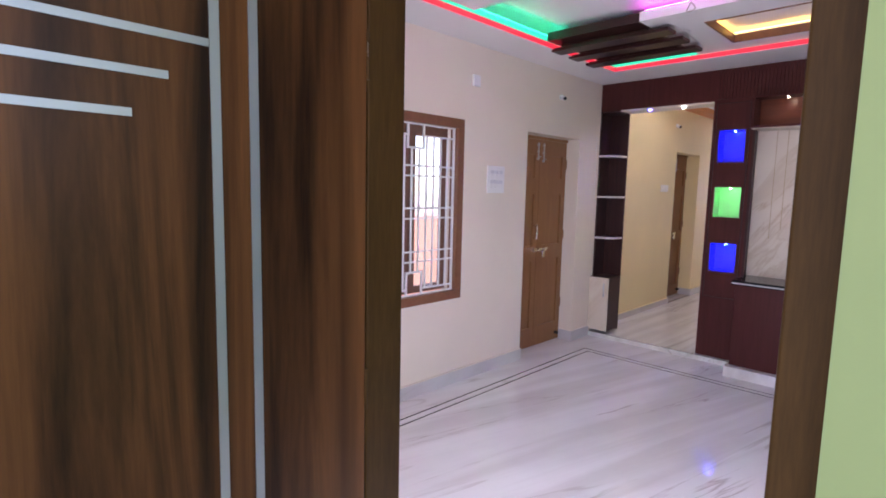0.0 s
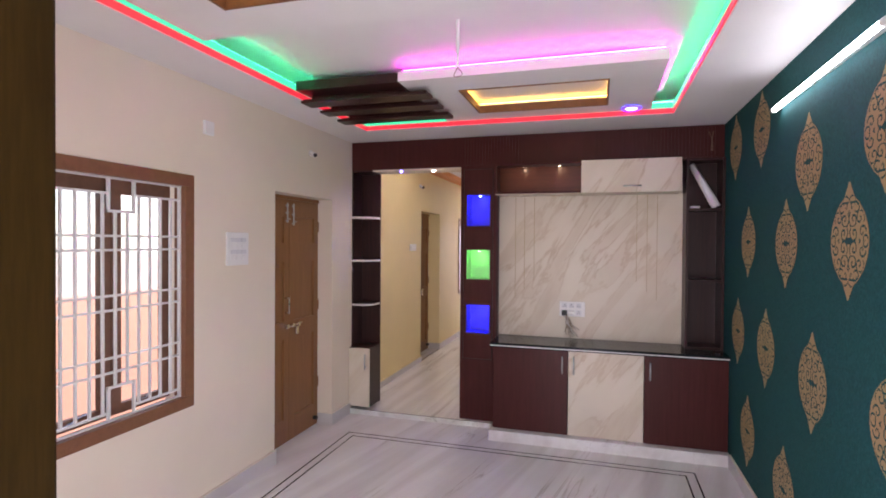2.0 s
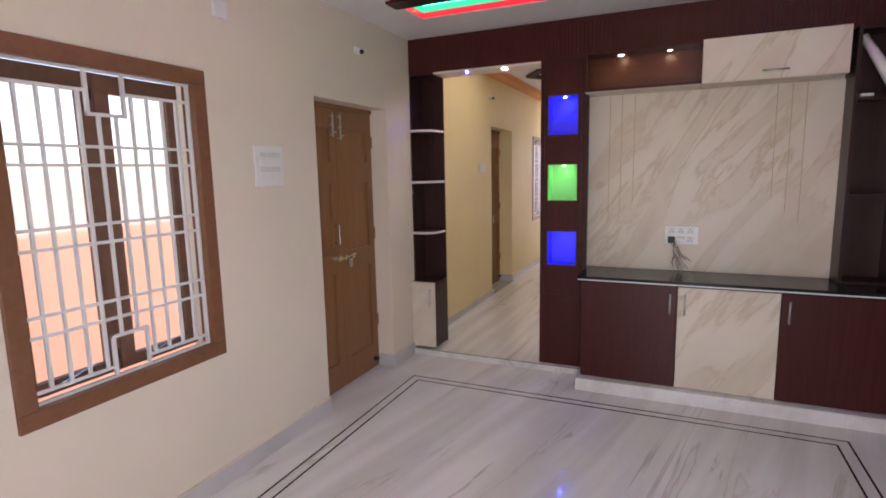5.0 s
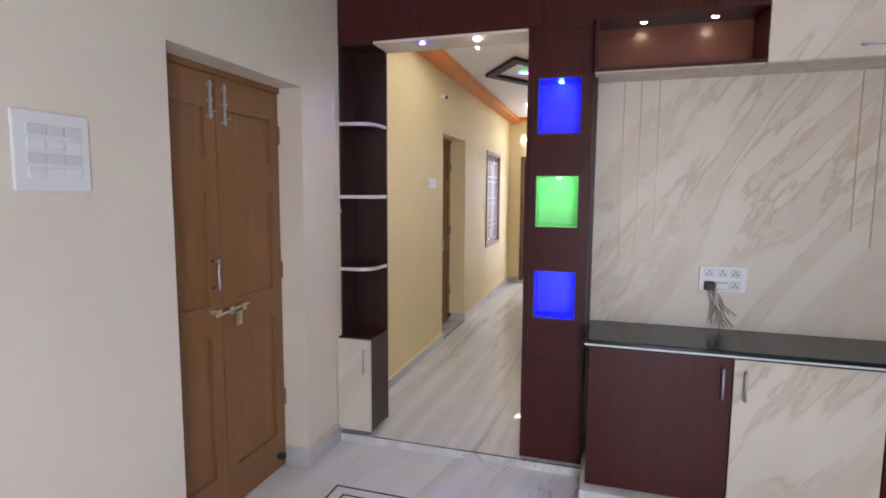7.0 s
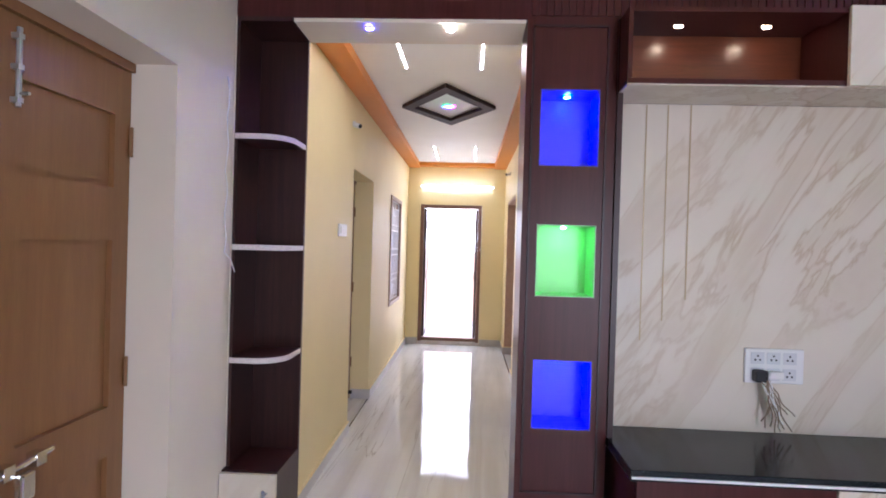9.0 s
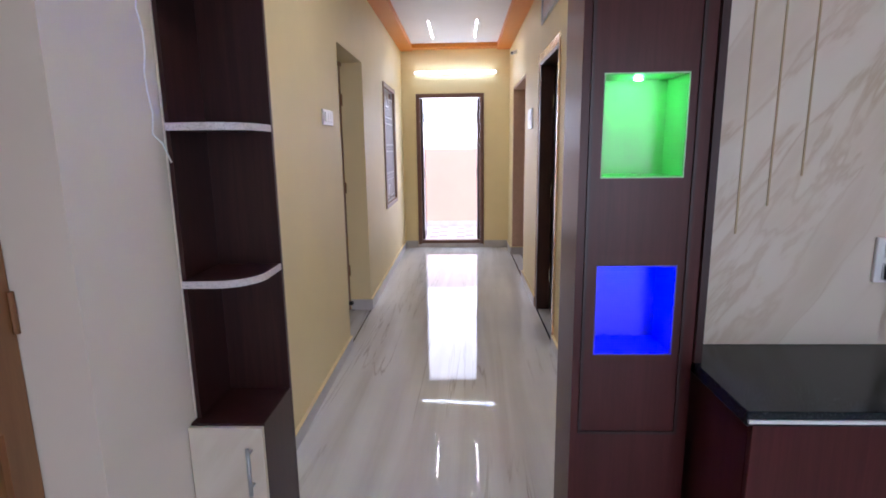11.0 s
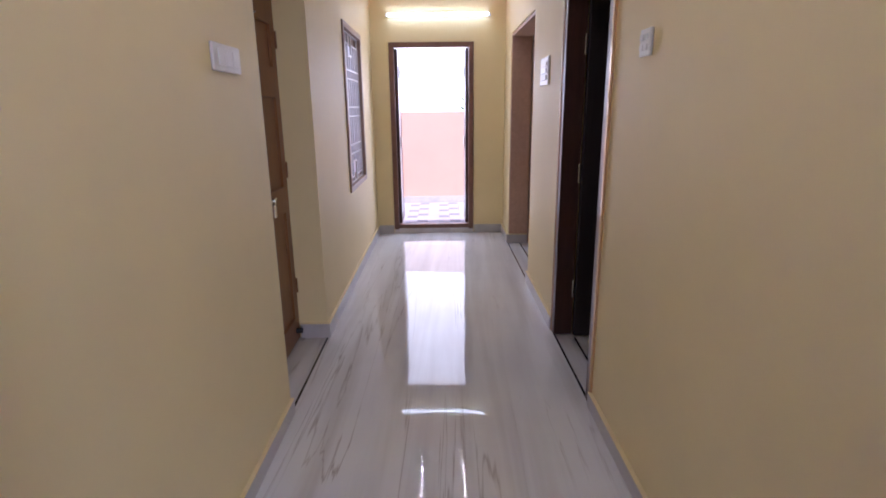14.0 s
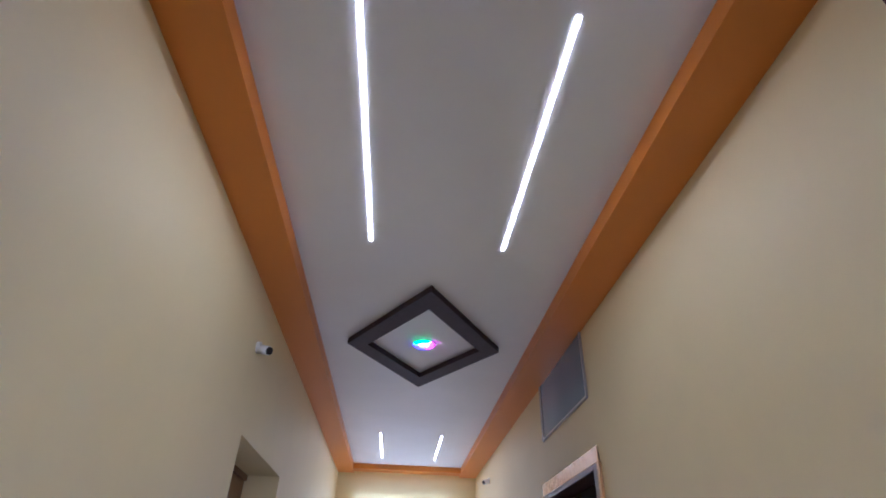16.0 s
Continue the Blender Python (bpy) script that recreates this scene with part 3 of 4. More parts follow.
for z in (0.997, 1.421, 1.836):
    s = part("shelf", prism(bmesh.new(), shelf_outline(0.004), "z", z, z + 0.018), LAMINATE_DARK, tower)
    bm = bmesh.new()
    o, i = shelf_outline(0.0)[1:], shelf_outline(0.004)[1:]
    for k in range(len(o) - 1):
        ps = [(o[k], z - 0.001), (o[k + 1], z - 0.001), (o[k + 1], z + 0.019), (o[k], z + 0.019)]
        vs = [bm.verts.new((*p, h)) for p, h in ps]
        ws = [bm.verts.new((*p, h)) for p, h in ((i[k], z - 0.001), (i[k + 1], z - 0.001), (i[k + 1], z + 0.019), (i[k], z + 0.019))]
        bm.faces.new(vs), bm.faces.new((vs[3], vs[2], ws[2], ws[3])), bm.faces.new((vs[0], ws[0], ws[1], vs[1]))
    bmesh.ops.remove_doubles(bm, verts=bm.verts, dist=1e-5)
    part("shelf_edge", bm, SHELF_EDGE, s, "white edge band")
part("cabinet_box", block(TX0 + 0.018, TX1 - 0.016, TY0, TY1, 0.03, 0.597, 0.002), LAMINATE_DARK, tower)
d = part("door", block(TX0, TX0 + 0.017, TY0, TY1, 0.035, 0.592, 0.002), STONE, tower, "cream marble laminate door")


def bar_handle(parent, x, y, z0, z1):
    bm = rod(bmesh.new(), (x - 0.028, y, z0), (x - 0.028, y, z1), 0.006, 10)
    for z in (z0 + 0.02, z1 - 0.02):
        rod(bm, (x - 0.028, y, z), (x + 0.001, y, z), 0.004, 8)
    return part("handle", bm, STEEL, parent, "brushed steel bar handle", True)


bar_handle(d, TX0, TY0 + 0.035, 0.40, 0.545)

# television wall
tv = thing("tv_panel", (6.18, 1.35, 0.77), "cream marble laminate television panel with gold line inlays", "wall panel")
part("panel", block(6.17, 6.198, 0.535, 2.103, 0.772, 2.031), STONE, tv)
for y, z0 in ((1.95, 1.11), (1.868, 1.19), (1.781, 1.275), (0.912, 1.29), (0.829, 1.205), (0.75, 1.135)):
    part("inlay_line", block(6.1665, 6.1695, y, y + 0.005, z0, 2.028), PALE_BRASS, tv, "thin gold line")

shelfbox = thing("spot_shelf", (6.1, 1.74, 2.06), "wine laminate display niche lit by two warm spots", "shelf")
SX = 5.925
part("bottom_board", block(SX, 6.198, 1.372, 2.10, 2.037, 2.054, 0.001), LAMINATE, shelfbox)
part("side_board", block(SX, XU - 0.001, 2.084, 2.10, 2.0545, 2.299, 0.001), LAMINATE, shelfbox)
part("top_board", block(SX, XU - 0.001, 1.372, 2.0835, 2.283, 2.299, 0.001), LAMINATE, shelfbox)
part("underside", block(SX + 0.004, 6.168, 1.373, 2.098, 2.0315, 2.0365), STONE, shelfbox, "cream underside board")
part("back_board", block(6.18, 6.198, 1.372, 2.103, 2.0545, 2.299), wood("rosewood_laminate", (0.16, 0.045, 0.018), (0.11, 0.03, 0.013), 0.3, (30, 1.2, 30)), shelfbox)
for y in (1.565, 1.88):
    l = part("spot", rod(bmesh.new(), (6.065, y, 2.299), (6.065, y, 2.292), 0.02, 16), CHROME, shelfbox, "warm spot lamp")
    part("lens", rod(bmesh.new(), (6.065, y, 2.2915), (6.065, y, 2.288), 0.015, 16), SPOT, l)

over = thing("overhead_cabinet", (6.05, 0.98, 2.045), "cream marble laminate overhead cabinet with a steel handle", "cabinet")
part("body", block(5.928, 6.198, 0.60, 1.37, 2.037, 2.299), LAMINATE, over)
part("underside", block(5.93, 6.168, 0.601, 1.369, 2.0315, 2.0365), STONE, over, "cream underside board")
d = part("door", block(5.91, 5.927, 0.60, 1.37, 2.033, 2.302, 0.002), STONE, over)
bm = rod(bmesh.new(), (5.885, 0.90, 2.08), (5.885, 1.04, 2.08), 0.005, 10)
for y in (0.92, 1.02):
    rod(bm, (5.885, y, 2.08), (5.911, y, 2.08), 0.004, 8)
part("handle", bm, STEEL, d, "brushed steel bar handle", True)

side = thing("side_shelf", (6.1, 0.46, 0.77), "dark wenge open shelf beside the television panel", "shelf")
for y0, y1 in ((YG + 0.004, YG + 0.024), (0.535, 0.555)):
    part("side_panel", block(5.98, 6.198, y0, y1, 0.773, 2.30), LAMINATE_DARK, side)
for z in (2.281, 1.88, 1.31, 0.773):
    part("shelf", block(5.985, 6.19, YG + 0.025, 0.534, z, z + 0.018), LAMINATE_DARK, side)
part("back_panel", block(6.19, 6.198, YG + 0.025, 0.534, 0.773, 2.30), LAMINATE_DARK, side)

roll = thing("paper_roll", (6.0, 0.40, 1.899), "white paper roll leaning in the open shelf", "paper roll")
bm = rod(bmesh.new(), (6.02, 0.33, 1.91), (6.09, 0.505, 2.262), 0.036, 18, 0.024)
part("roll", bm, PLASTIC, roll, "", True)
bundle = thing("paper_bundle", (6.02, 0.48, 1.899), "small white crumpled packet on the open shelf", "packet")
part("packet", block(6.0, 6.07, 0.45, 0.52, 1.899, 1.92, 0.008), PLASTIC, bundle)

# base cabinets and counter
counter = thing("counter_top", (5.95, 1.2, 0.735), "black granite counter with a white edge strip", "counter")
part("slab", block(5.755, 6.198, YG + 0.003, 2.10, 0.735, 0.771, 0.004), GRANITE, counter)
part("edge_strip", block(5.749, 5.7545, YG + 0.003, 2.097, 0.745, 0.753), PLASTIC, counter, "white edge strip")
structure("plinth", block(5.71, 6.19, YG + 0.003, 2.098, -0.1, 0.043, 0.003), FLOOR, "white marble plinth under the cabinets")
for y0, y1, mat, hy, words in ((1.458, 2.075, LAMINATE, 1.50, "wine laminate base cabinet under the counter"), (0.875, 1.454, STONE, 1.41, "base cabinet with cream marble laminate door"), (0.275, 0.871, LAMINATE, 0.83, "wine laminate base cabinet beside the teal wall")):
    c = thing("base_cabinet", (5.95, (y0 + y1) / 2, 0.043), words, "cabinet", "base cabinets")
    part("body", block(5.793, 6.19, y0, y1, 0.044, 0.734), LAMINATE, c)
    d = part("door", block(5.775, 5.792, y0 + 0.001, y1 - 0.001, 0.046, 0.733, 0.002), mat, c)
    bar_handle(d, 5.775, hy, 0.55, 0.69)

# ---- doors ----
def panel_leaf(name, parent, x0, x1, y, z0, z1, panels, mat, deep=0.035, face=-1):
    """A door leaf in the plane y whose face side has recessed panels (x0, x1, z0, z1)."""
    bm = bmesh.new()
    t = 0.016 * face
    box(bm, x0, x1, y - t, y - face * deep, z0, z1)
    holes = sorted(panels)
    front = wall_with_holes("y", min(y, y - t), max(y, y - t), x0, x1, z0, z1, holes)
    me = bpy.data.meshes.new("tmp")
    front.to_mesh(me)
    front.free()
    bm.from_mesh(me)
    bpy.data.meshes.remove(me)
    return part(name, bm, mat, parent)


def tower_bolt(parent, x, y, z0, z1):
    bm = rod(bmesh.new(), (x, y - 0.014, z0), (x, y - 0.014, z1), 0.006, 8)
    for z in (z0 + 0.015, (z0 + z1) / 2, z1 - 0.02):
        box(bm, x - 0.008, x + 0.008, y - 0.02, y - 0.0005, z - 0.006, z + 0.006)
    rod(bm, (x, y - 0.014, z0 + 0.03), (x, y - 0.04, z0 + 0.03), 0.004, 8)
    return part("bolt", bm, STEEL, parent, "steel tower bolt")


def double_door(x0, x1, z1, y, label, low=0.0):
    d = thing("double_door", ((x0 + x1) / 2, y, 0), label, "door", "inner doors")
    mid = (x0 + x1) / 2 - 0.03
    for a, b in ((x0 + 0.004, mid - 0.002), (mid + 0.002, x1 - 0.004)):
        w = 0.07
        rows = [(a + w, b - w, z, z + h) for z, h in ((0.15, 0.66), (0.955, 0.49), (1.60, 0.215))]
        panel_leaf("leaf", d, a, b, y, low + 0.006, z1 - 0.03, rows, BROWN)
    part("head", block(x0 + 0.002, x1 - 0.002, y - 0.012, y + 0.05, z1 - 0.028, z1 - 0.001), BROWN, d)
    tower_bolt(d, mid - 0.045, y, z1 - 0.22, z1 - 0.06)
    tower_bolt(d, mid + 0.045, y, z1 - 0.24, z1 - 0.06)
    bm = rod(bmesh.new(), (mid - 0.07, y - 0.02, 0.905), (mid + 0.16, y - 0.02, 0.925), 0.007, 8)
    for x in (mid - 0.05, mid + 0.03, mid + 0.12):
        box(bm, x - 0.015, x + 0.015, y - 0.028, y - 0.0005, 0.90, 0.932)
    part("aldrop", bm, CHROME, d, "steel sliding latch")
    part("padlock", block(mid + 0.045, mid + 0.085, y - 0.045, y - 0.022, 0.84, 0.905, 0.006), CHROME, d, "steel latch plate hanging down")
    bm = rod(bmesh.new(), (mid - 0.055, y - 0.035, 1.02), (mid - 0.055, y - 0.035, 1.16), 0.008, 10)
    for z in (1.03, 1.15):
        rod(bm, (mid - 0.055, y - 0.035, z), (mid - 0.055, y, z), 0.006, 8)
    part("pull_handle", bm, CHROME, d, "steel pull handle", True)
    part("stopper", rod(bmesh.new(), (x1 - 0.07, y - 0.035, low + 0.075), (x1 - 0.07, y, low + 0.075), 0.017, 12), BLACK, d, "black rubber stopper")
    for z in (0.3, 1.0, 1.7):
        part("hinge", rod(bmesh.new(), (x1 - 0.008, y - 0.006, z), (x1 - 0.008, y - 0.006, z + 0.09), 0.006, 8), BROWN, d)
    return d


door_1 = double_door(4.775, 5.65, 1.985, YL + 0.142, "brown painted panelled double door, closed and latched", ZF)
door_2 = double_door(8.13, 8.985, 2.03, YL + 0.175, "brown painted panelled double door in the corridor, closed")
structure("lining_living_door", block(4.75, 5.68, YL + 0.22, YL + 0.26, -0.1, 2.03), CREAM, "wall behind the closed door")
structure("lining_corridor_door", block(8.1, 9.05, YL + 0.22, YL + 0.26, -0.05, 2.08), CREAM, "wall behind the closed door")

# entrance door, open outwards
FX0, FX1, JY0, JY1 = 1.604, 1.703, 0.914, 1.662
FRAME = wood("dark_ochre_paint", (0.105, 0.053, 0.011), (0.08, 0.040, 0.008), 0.55, (14, 14, 1), shine=0.2)
ent = thing("entrance_frame", (1.65, 1.29, 0), "brown painted wooden entrance door frame", "door frame")
part("jamb", block(FX0, FX1, JY0 - 0.053, JY0, ZF, 2.09, 0.004), FRAME, ent)
part("jamb", block(FX0, FX1, JY1, JY1 + 0.05, ZF, 2.09, 0.004), FRAME, ent)
part("head", block(FX0, FX1, JY0, JY1, 2.04, 2.09, 0.004), FRAME, ent)
leaf = thing("entrance_door", (FX0, JY1, 0), "walnut veneer entrance door with steel stripes, standing open outwards", "door")
LX0, LX1 = 0.82, FX0 - 0.004
part("leaf", block(LX0, LX1, JY1, JY1 + 0.04, ZF + 0.01, 2.035, 0.002), WALNUT, leaf)
for x in (1.287, 1.352):
    part("stripe", block(x, x + 0.016, JY1 - 0.002, JY1 + 0.001, ZF + 0.012, 2.033), STEEL, leaf, "brushed steel stripe")
for z, x1 in ((1.698, 1.286), (1.638, 1.224), (1.577, 1.172)):
    part("stripe", block(LX0 + 0.001, x1, JY1 - 0.002, JY1 + 0.001, z - 0.006, z + 0.006), STEEL, leaf, "brushed steel stripe")
for z in (0.3, 1.0, 1.69):
    part("hinge", rod(bmesh.new(), (FX0 - 0.003, JY1 - 0.003, z), (FX0 - 0.003, JY1 - 0.003, z + 0.09), 0.004, 10), FRAME, leaf)

part("latch", block(FX0 - 0.006, FX0 - 0.001, JY1 - 0.006, JY1 - 0.001, 1.735, 1.762), STEEL, leaf, "small steel latch")

# back door at the end of the corridor
back = thing("back_door", (XF, 2.9, 0), "dark brown back door standing open to the yard", "door")
DY0, DY1, DZ = 2.45, 3.343, 2.048
for y0, y1 in ((DY0, DY0 + 0.05), (DY1 - 0.05, DY1)):
    part("jamb", block(XF - 0.012, XF + 0.08, y0, y1, 0.045, DZ, 0.003), SASH, back)
part("head", block(XF - 0.012, XF + 0.08, DY0 + 0.05, DY1 - 0.05, DZ - 0.05, DZ, 0.003), SASH, back)
part("sill", block(XF + 0.0, XF + 0.08, DY0 + 0.05, DY1 - 0.05, 0.055, 0.10, 0.003), SASH, back)
for y0, y1 in ((DY0 + 0.052, DY0 + 0.085), (DY1 - 0.085, DY1 - 0.052)):
    part("leaf", block(XF + 0.05, XF + 0.46, y0, y1, 0.105, DZ - 0.055, 0.003), BROWN_DARK, back)
for y in (DY0 + 0.092, DY1 - 0.092):
    for z in (0.95, 1.7):
        part("bolt", rod(bmesh.new(), (XF + 0.2, y, z), (XF + 0.2, y, z + 0.12), 0.008, 8), CHROME, back, "steel bolt")
structure("threshold", block(XF + 0.002, 12.0, DY0, DY1, 0.0, 0.054), FLOOR, "marble threshold of the back door")


# frames of the two openings on the corridor's south side
sdoor = thing("side_door", (8.6, YR - 0.1, 0), "dark brown wooden door and frame, the leaf open into a dark room", "door")
for x0, x1 in ((8.165, 8.225), (8.97, 9.03)):
    part("jamb", block(x0, x1, YR - 0.105, YR + 0.006, 0.002, 2.04, 0.004), BROWN_DARK, sdoor)
part("head", block(8.225, 8.97, YR - 0.105, YR + 0.006, 1.98, 2.04, 0.004), BROWN_DARK, sdoor)
part("leaf", block(8.928, 8.966, YR - 0.80, YR - 0.107, 0.012, 1.976, 0.003), BLACK_BROWN, sdoor)
for z in (0.25, 0.95, 1.65):
    part("hinge", rod(bmesh.new(), (8.967, YR - 0.10, z), (8.967, YR - 0.10, z + 0.11), 0.008, 10), CHROME, sdoor, "steel hinge")
WRAP = material("plastic_wrap", (0.72, 0.47, 0.26), 0.2, 0.35)
crease = node(WRAP, "ShaderNodeTexNoise", Scale=22.0, Detail=3.0)
link(WRAP, coords(WRAP), crease.inputs["Vector"])
bump(WRAP, crease.outputs[0], 0.8, 0.01)
for x0, x1, z0, z1 in ((8.140, 8.1645, 0.0, 2.0), (9.0305, 9.045, 0.0, 2.0)):
    part("wrap", block(x0, x1, YR - 0.05, YR + 0.012, z0, z1, 0.002), WRAP, sdoor, "shiny protective film on the frame edge")
part("wrap", block(8.140, 9.045, YR + 0.0065, YR + 0.012, 2.0005, 2.062, 0.002), WRAP, sdoor, "shiny protective film on the frame edge")
sd2 = thing("store_door", (10.7, YR - 0.18, 0), "brown door frame coloured as daylit, the brown leaf open into a dark room", "door")
part("jamb", block(11.288, 11.317, YR - 0.196, YR - 0.006, 0.105, 2.03, 0.003), LIT_WOOD, sd2)
part("jamb", block(10.033, 10.062, YR - 0.196, YR - 0.006, 0.004, 2.03, 0.003), LIT_WOOD, sd2)
part("head", block(10.033, 11.317, YR - 0.196, YR - 0.006, 2.0305, 2.057, 0.003), LIT_WOOD, sd2)
part("leaf", block(11.245, 11.282, YR - 1.05, YR - 0.199, 0.012, 1.99, 0.003), BROWN, sd2)
vent = thing("ventilator", (8.6, YR, 2.26), "blue grey glass ventilator pane above the side door", "ventilator")
part("pane", block(8.20, 8.955, YR + 0.001, YR + 0.006, 2.285, 2.584), DARK_GLASS, vent)
for a, b, c, d in ((8.20, 8.955, 2.275, 2.285), (8.19, 8.20, 2.275, 2.584), (8.955, 8.985, 2.275, 2.584)):
    part("frame", block(a, b, YR + 0.001, YR + 0.010, c, d), GREY_PLASTIC, vent)


# ---- windows ----
def window(name, x0, x1, z0, z1, frame_mat, label, bars, f=0.068, sash_mat=SASH, deep=0.10, glass=None):
    w = thing(name, ((x0 + x1) / 2, YL, z0), label, "window", "barred windows")
    yo, yi = YL - 0.014, YL + 0.07
    for a, b, c, d in ((x0, x1, z1 - f, z1), (x0, x1, z0, z0 + f), (x0, x0 + f, z0 + f, z1 - f), (x1 - f, x1, z0 + f, z1 - f)):
        part("frame", block(a, b, yo, yi, c, d, 0.004), frame_mat, w)
    mid = (x0 + x1) / 2
    sash = []
    for a, b in ((x0 + f, mid - 0.003), (mid + 0.003, x1 - f)):
        s = 0.06
        ys, ye = YL + deep, YL + deep + 0.03
        bm = bmesh.new()
        for p, q, r, t in ((a, b, z1 - f - 0.075, z1 - f), (a, b, z0 + f, z0 + f + 0.05), (a, a + s, z0 + f + 0.05, z1 - f - 0.075), (b - s, b, z0 + f + 0.05, z1 - f - 0.075)):
            box(bm, p, q, ys, ye, r, t)
        sh = part("sash", bm, sash_mat, w)
        g = part("pane", block(a + s, b - s, YL + deep + 0.012, YL + deep + 0.016, z0 + f + 0.05, z1 - f - 0.075), glass or GLASS, sh, "frosted glass pane")
        g.visible_shadow = False
        bm = rod(bmesh.new(), ((a + b) / 2 - 0.06, YL + deep - 0.015, z0 + f + 0.03), ((a + b) / 2 + 0.08, YL + deep - 0.01, z0 + f + 0.06), 0.006, 8)
        part("stay", bm, CHROME, sh, "steel window stay")
    # white iron grille
    gy = YL + min(0.03, deep - 0.018)
    gx0, gx1, gz0, gz1 = x0 + f, x1 - f, z0 + f, z1 - f
    def bar(p, q, r=0.006):
        bm = bmesh.new()
        lo = [min(p[k], q[k]) - r for k in range(2)]
        hi = [max(p[k], q[k]) + r for k in range(2)]
        d = r * (0.8 if p[1] == q[1] else 1.0)
        box(bm, lo[0], hi[0], gy - d, gy + d, lo[1], hi[1])
        part("grille_bar", bm, WHITE_IRON, w, "white iron bar")
    for p, q in (((gx0, gz0), (gx1, gz0)), ((gx0, gz1), (gx1, gz1)), ((gx0, gz0), (gx0, gz1)), ((gx1, gz0), (gx1, gz1))):
        bar(p, q, 0.0095)
    h, wd = gz1 - gz0, gx1 - gx0
    n = bars
    for k in range(1, n):
        x = gx0 + wd * k / n
        inside = abs(x - mid) < 0.075
        bar((x, gz0 + (0.17 if inside else 0.045)), (x, gz1 - (0.17 if inside else 0.082)))
    for z in (gz1 - 0.082, gz0 + 0.045):
        bar((gx0, z), (mid - 0.075, z)), bar((mid + 0.075, z), (gx1, z))
    for fz in (0.24, 0.298, 0.485, 0.545, 0.74, 0.80):
        z = gz1 - h * fz
        bar((gx0, z), (gx1, z))
    for zz, s in ((gz1, -1), (gz0, 1)):
        a, b = mid - 0.075, mid + 0.075
        bar((a, zz), (a, zz + s * 0.17), 0.007), bar((b, zz), (b, zz + s * 0.17), 0.007)
        bar((a, zz + s * 0.17), (b, zz + s * 0.17), 0.007)
    for z0b, z1b in ((z1 - f - 0.15, z1 - f - 0.02), (z0 + f + 0.02, z0 + f + 0.13)):
        bm = rod(bmesh.new(), (mid - 0.03, YL + deep - 0.01, z0b), (mid - 0.03, YL + deep - 0.01, z1b), 0.006, 8)
        box(bm, mid - 0.042, mid - 0.018, YL + deep - 0.016, YL + deep - 0.0005, (z0b + z1b) / 2 - 0.02, (z0b + z1b) / 2 + 0.02)
        part("sash_bolt", bm, BLACK, w, "dark sash bolt")
    return w


window("window_living", 3.025, 3.945, 0.635, 1.997, BROWN_RED, "brown framed window with a white iron grille", 11)
window("window_corridor", 10.085, 10.985, 0.735, 2.017, WINDOW_WOOD, "window with thin brown frame and white iron grille", 8, 0.045, WINDOW_WOOD, 0.042, FROSTED)


# ---- floor details ----
def skirting(name, paint_mat, boxes):
    """Stone strips; the wall paint runs over their upper edge."""
    bm, cap = bmesh.new(), bmesh.new()
    for x0, x1, y0, y1, z0, z1 in boxes:
        box(bm, x0, x1, y0, y1, z0, z1 - 0.004)
        box(cap, x0, x1, y0, y1, z1 - 0.004, z1)
    structure(name, bm, SKIRT, "grey stone skirting")
    structure(name + "_cap", cap, paint_mat, "painted upper edge of the skirting")


SK, TK = 0.075, 0.018
N0, N1, S0, S1 = YL - TK, YL - 0.001, YR + 0.001, YR + TK
skirting("skirting_living", CREAM, [
    (XW, 4.775, N0, N1, ZF, 0.057), (5.65, 5.985, N0, N1, ZF, 0.062), (5.632, 5.649, N0, YL + 0.135, ZF, 0.062),
    (XW, 5.7, YG + 0.001, YG + TK, ZF, 0.057), (XW + 0.001, XW + TK, 1.715, N0 - 0.001, ZF, 0.057)])
skirting("skirting_corridor", YELLOW, [
    (6.255, 8.13, N0, N1, 0, SK), (8.985, XF - TK - 0.001, N0, N1, 0, 0.096), (8.967, 8.984, N0, YL + 0.165, 0, 0.096),
    (6.31, 8.15, S0, S1, 0, SK), (9.047, 10.03, S0, S1, 0, 0.09), (11.29, XF - TK - 0.001, S0, S1, 0, 0.096),
    (11.287, 11.319, YR - 0.196, YR, 0, 0.096), (XF - TK, XF - 0.001, YR, 2.443, 0, 0.10), (XF - TK, XF - 0.001, 3.35, YL, 0, 0.10)])


def inlay(name, z, boxes):
    bm = bmesh.new()
    for x0, x1, y0, y1 in boxes:
        box(bm, x0, x1, y0, y1, z - 0.002, z + 0.0012)
    structure(name, bm, INLAY, "thin black inlay line in the floor")


for k, o in enumerate((0.0, 0.066)):
    x0, x1, y0, y1 = 2.0 + o, 5.535 - o, 0.538 + o, 3.297 - o
    inlay("floor_border", ZF, [(x0, x1, y0, y0 + 0.011), (x0, x1, y1 - 0.011, y1), (x0, x0 + 0.011, y0 + 0.011, y1 - 0.011), (x1 - 0.011, x1, y0 + 0.011, y1 - 0.011)])
inlay("floor_line_passage", 0.0, [(XS + 0.003, XS + 0.013, 2.10, 3.31)])
inlay("floor_line_left", 0.0, [(8.14, 8.97, YL - 0.004, YL + 0.008)])
inlay("floor_line_right", 0.0, [(8.166, 9.03, YR - 0.006, YR + 0.006), (8.23, 8.92, YR - 0.12, YR - 0.108), (10.06, 11.29, YR - 0.006, YR + 0.006), (10.06, 11.29, YR - 0.13, YR - 0.118)])

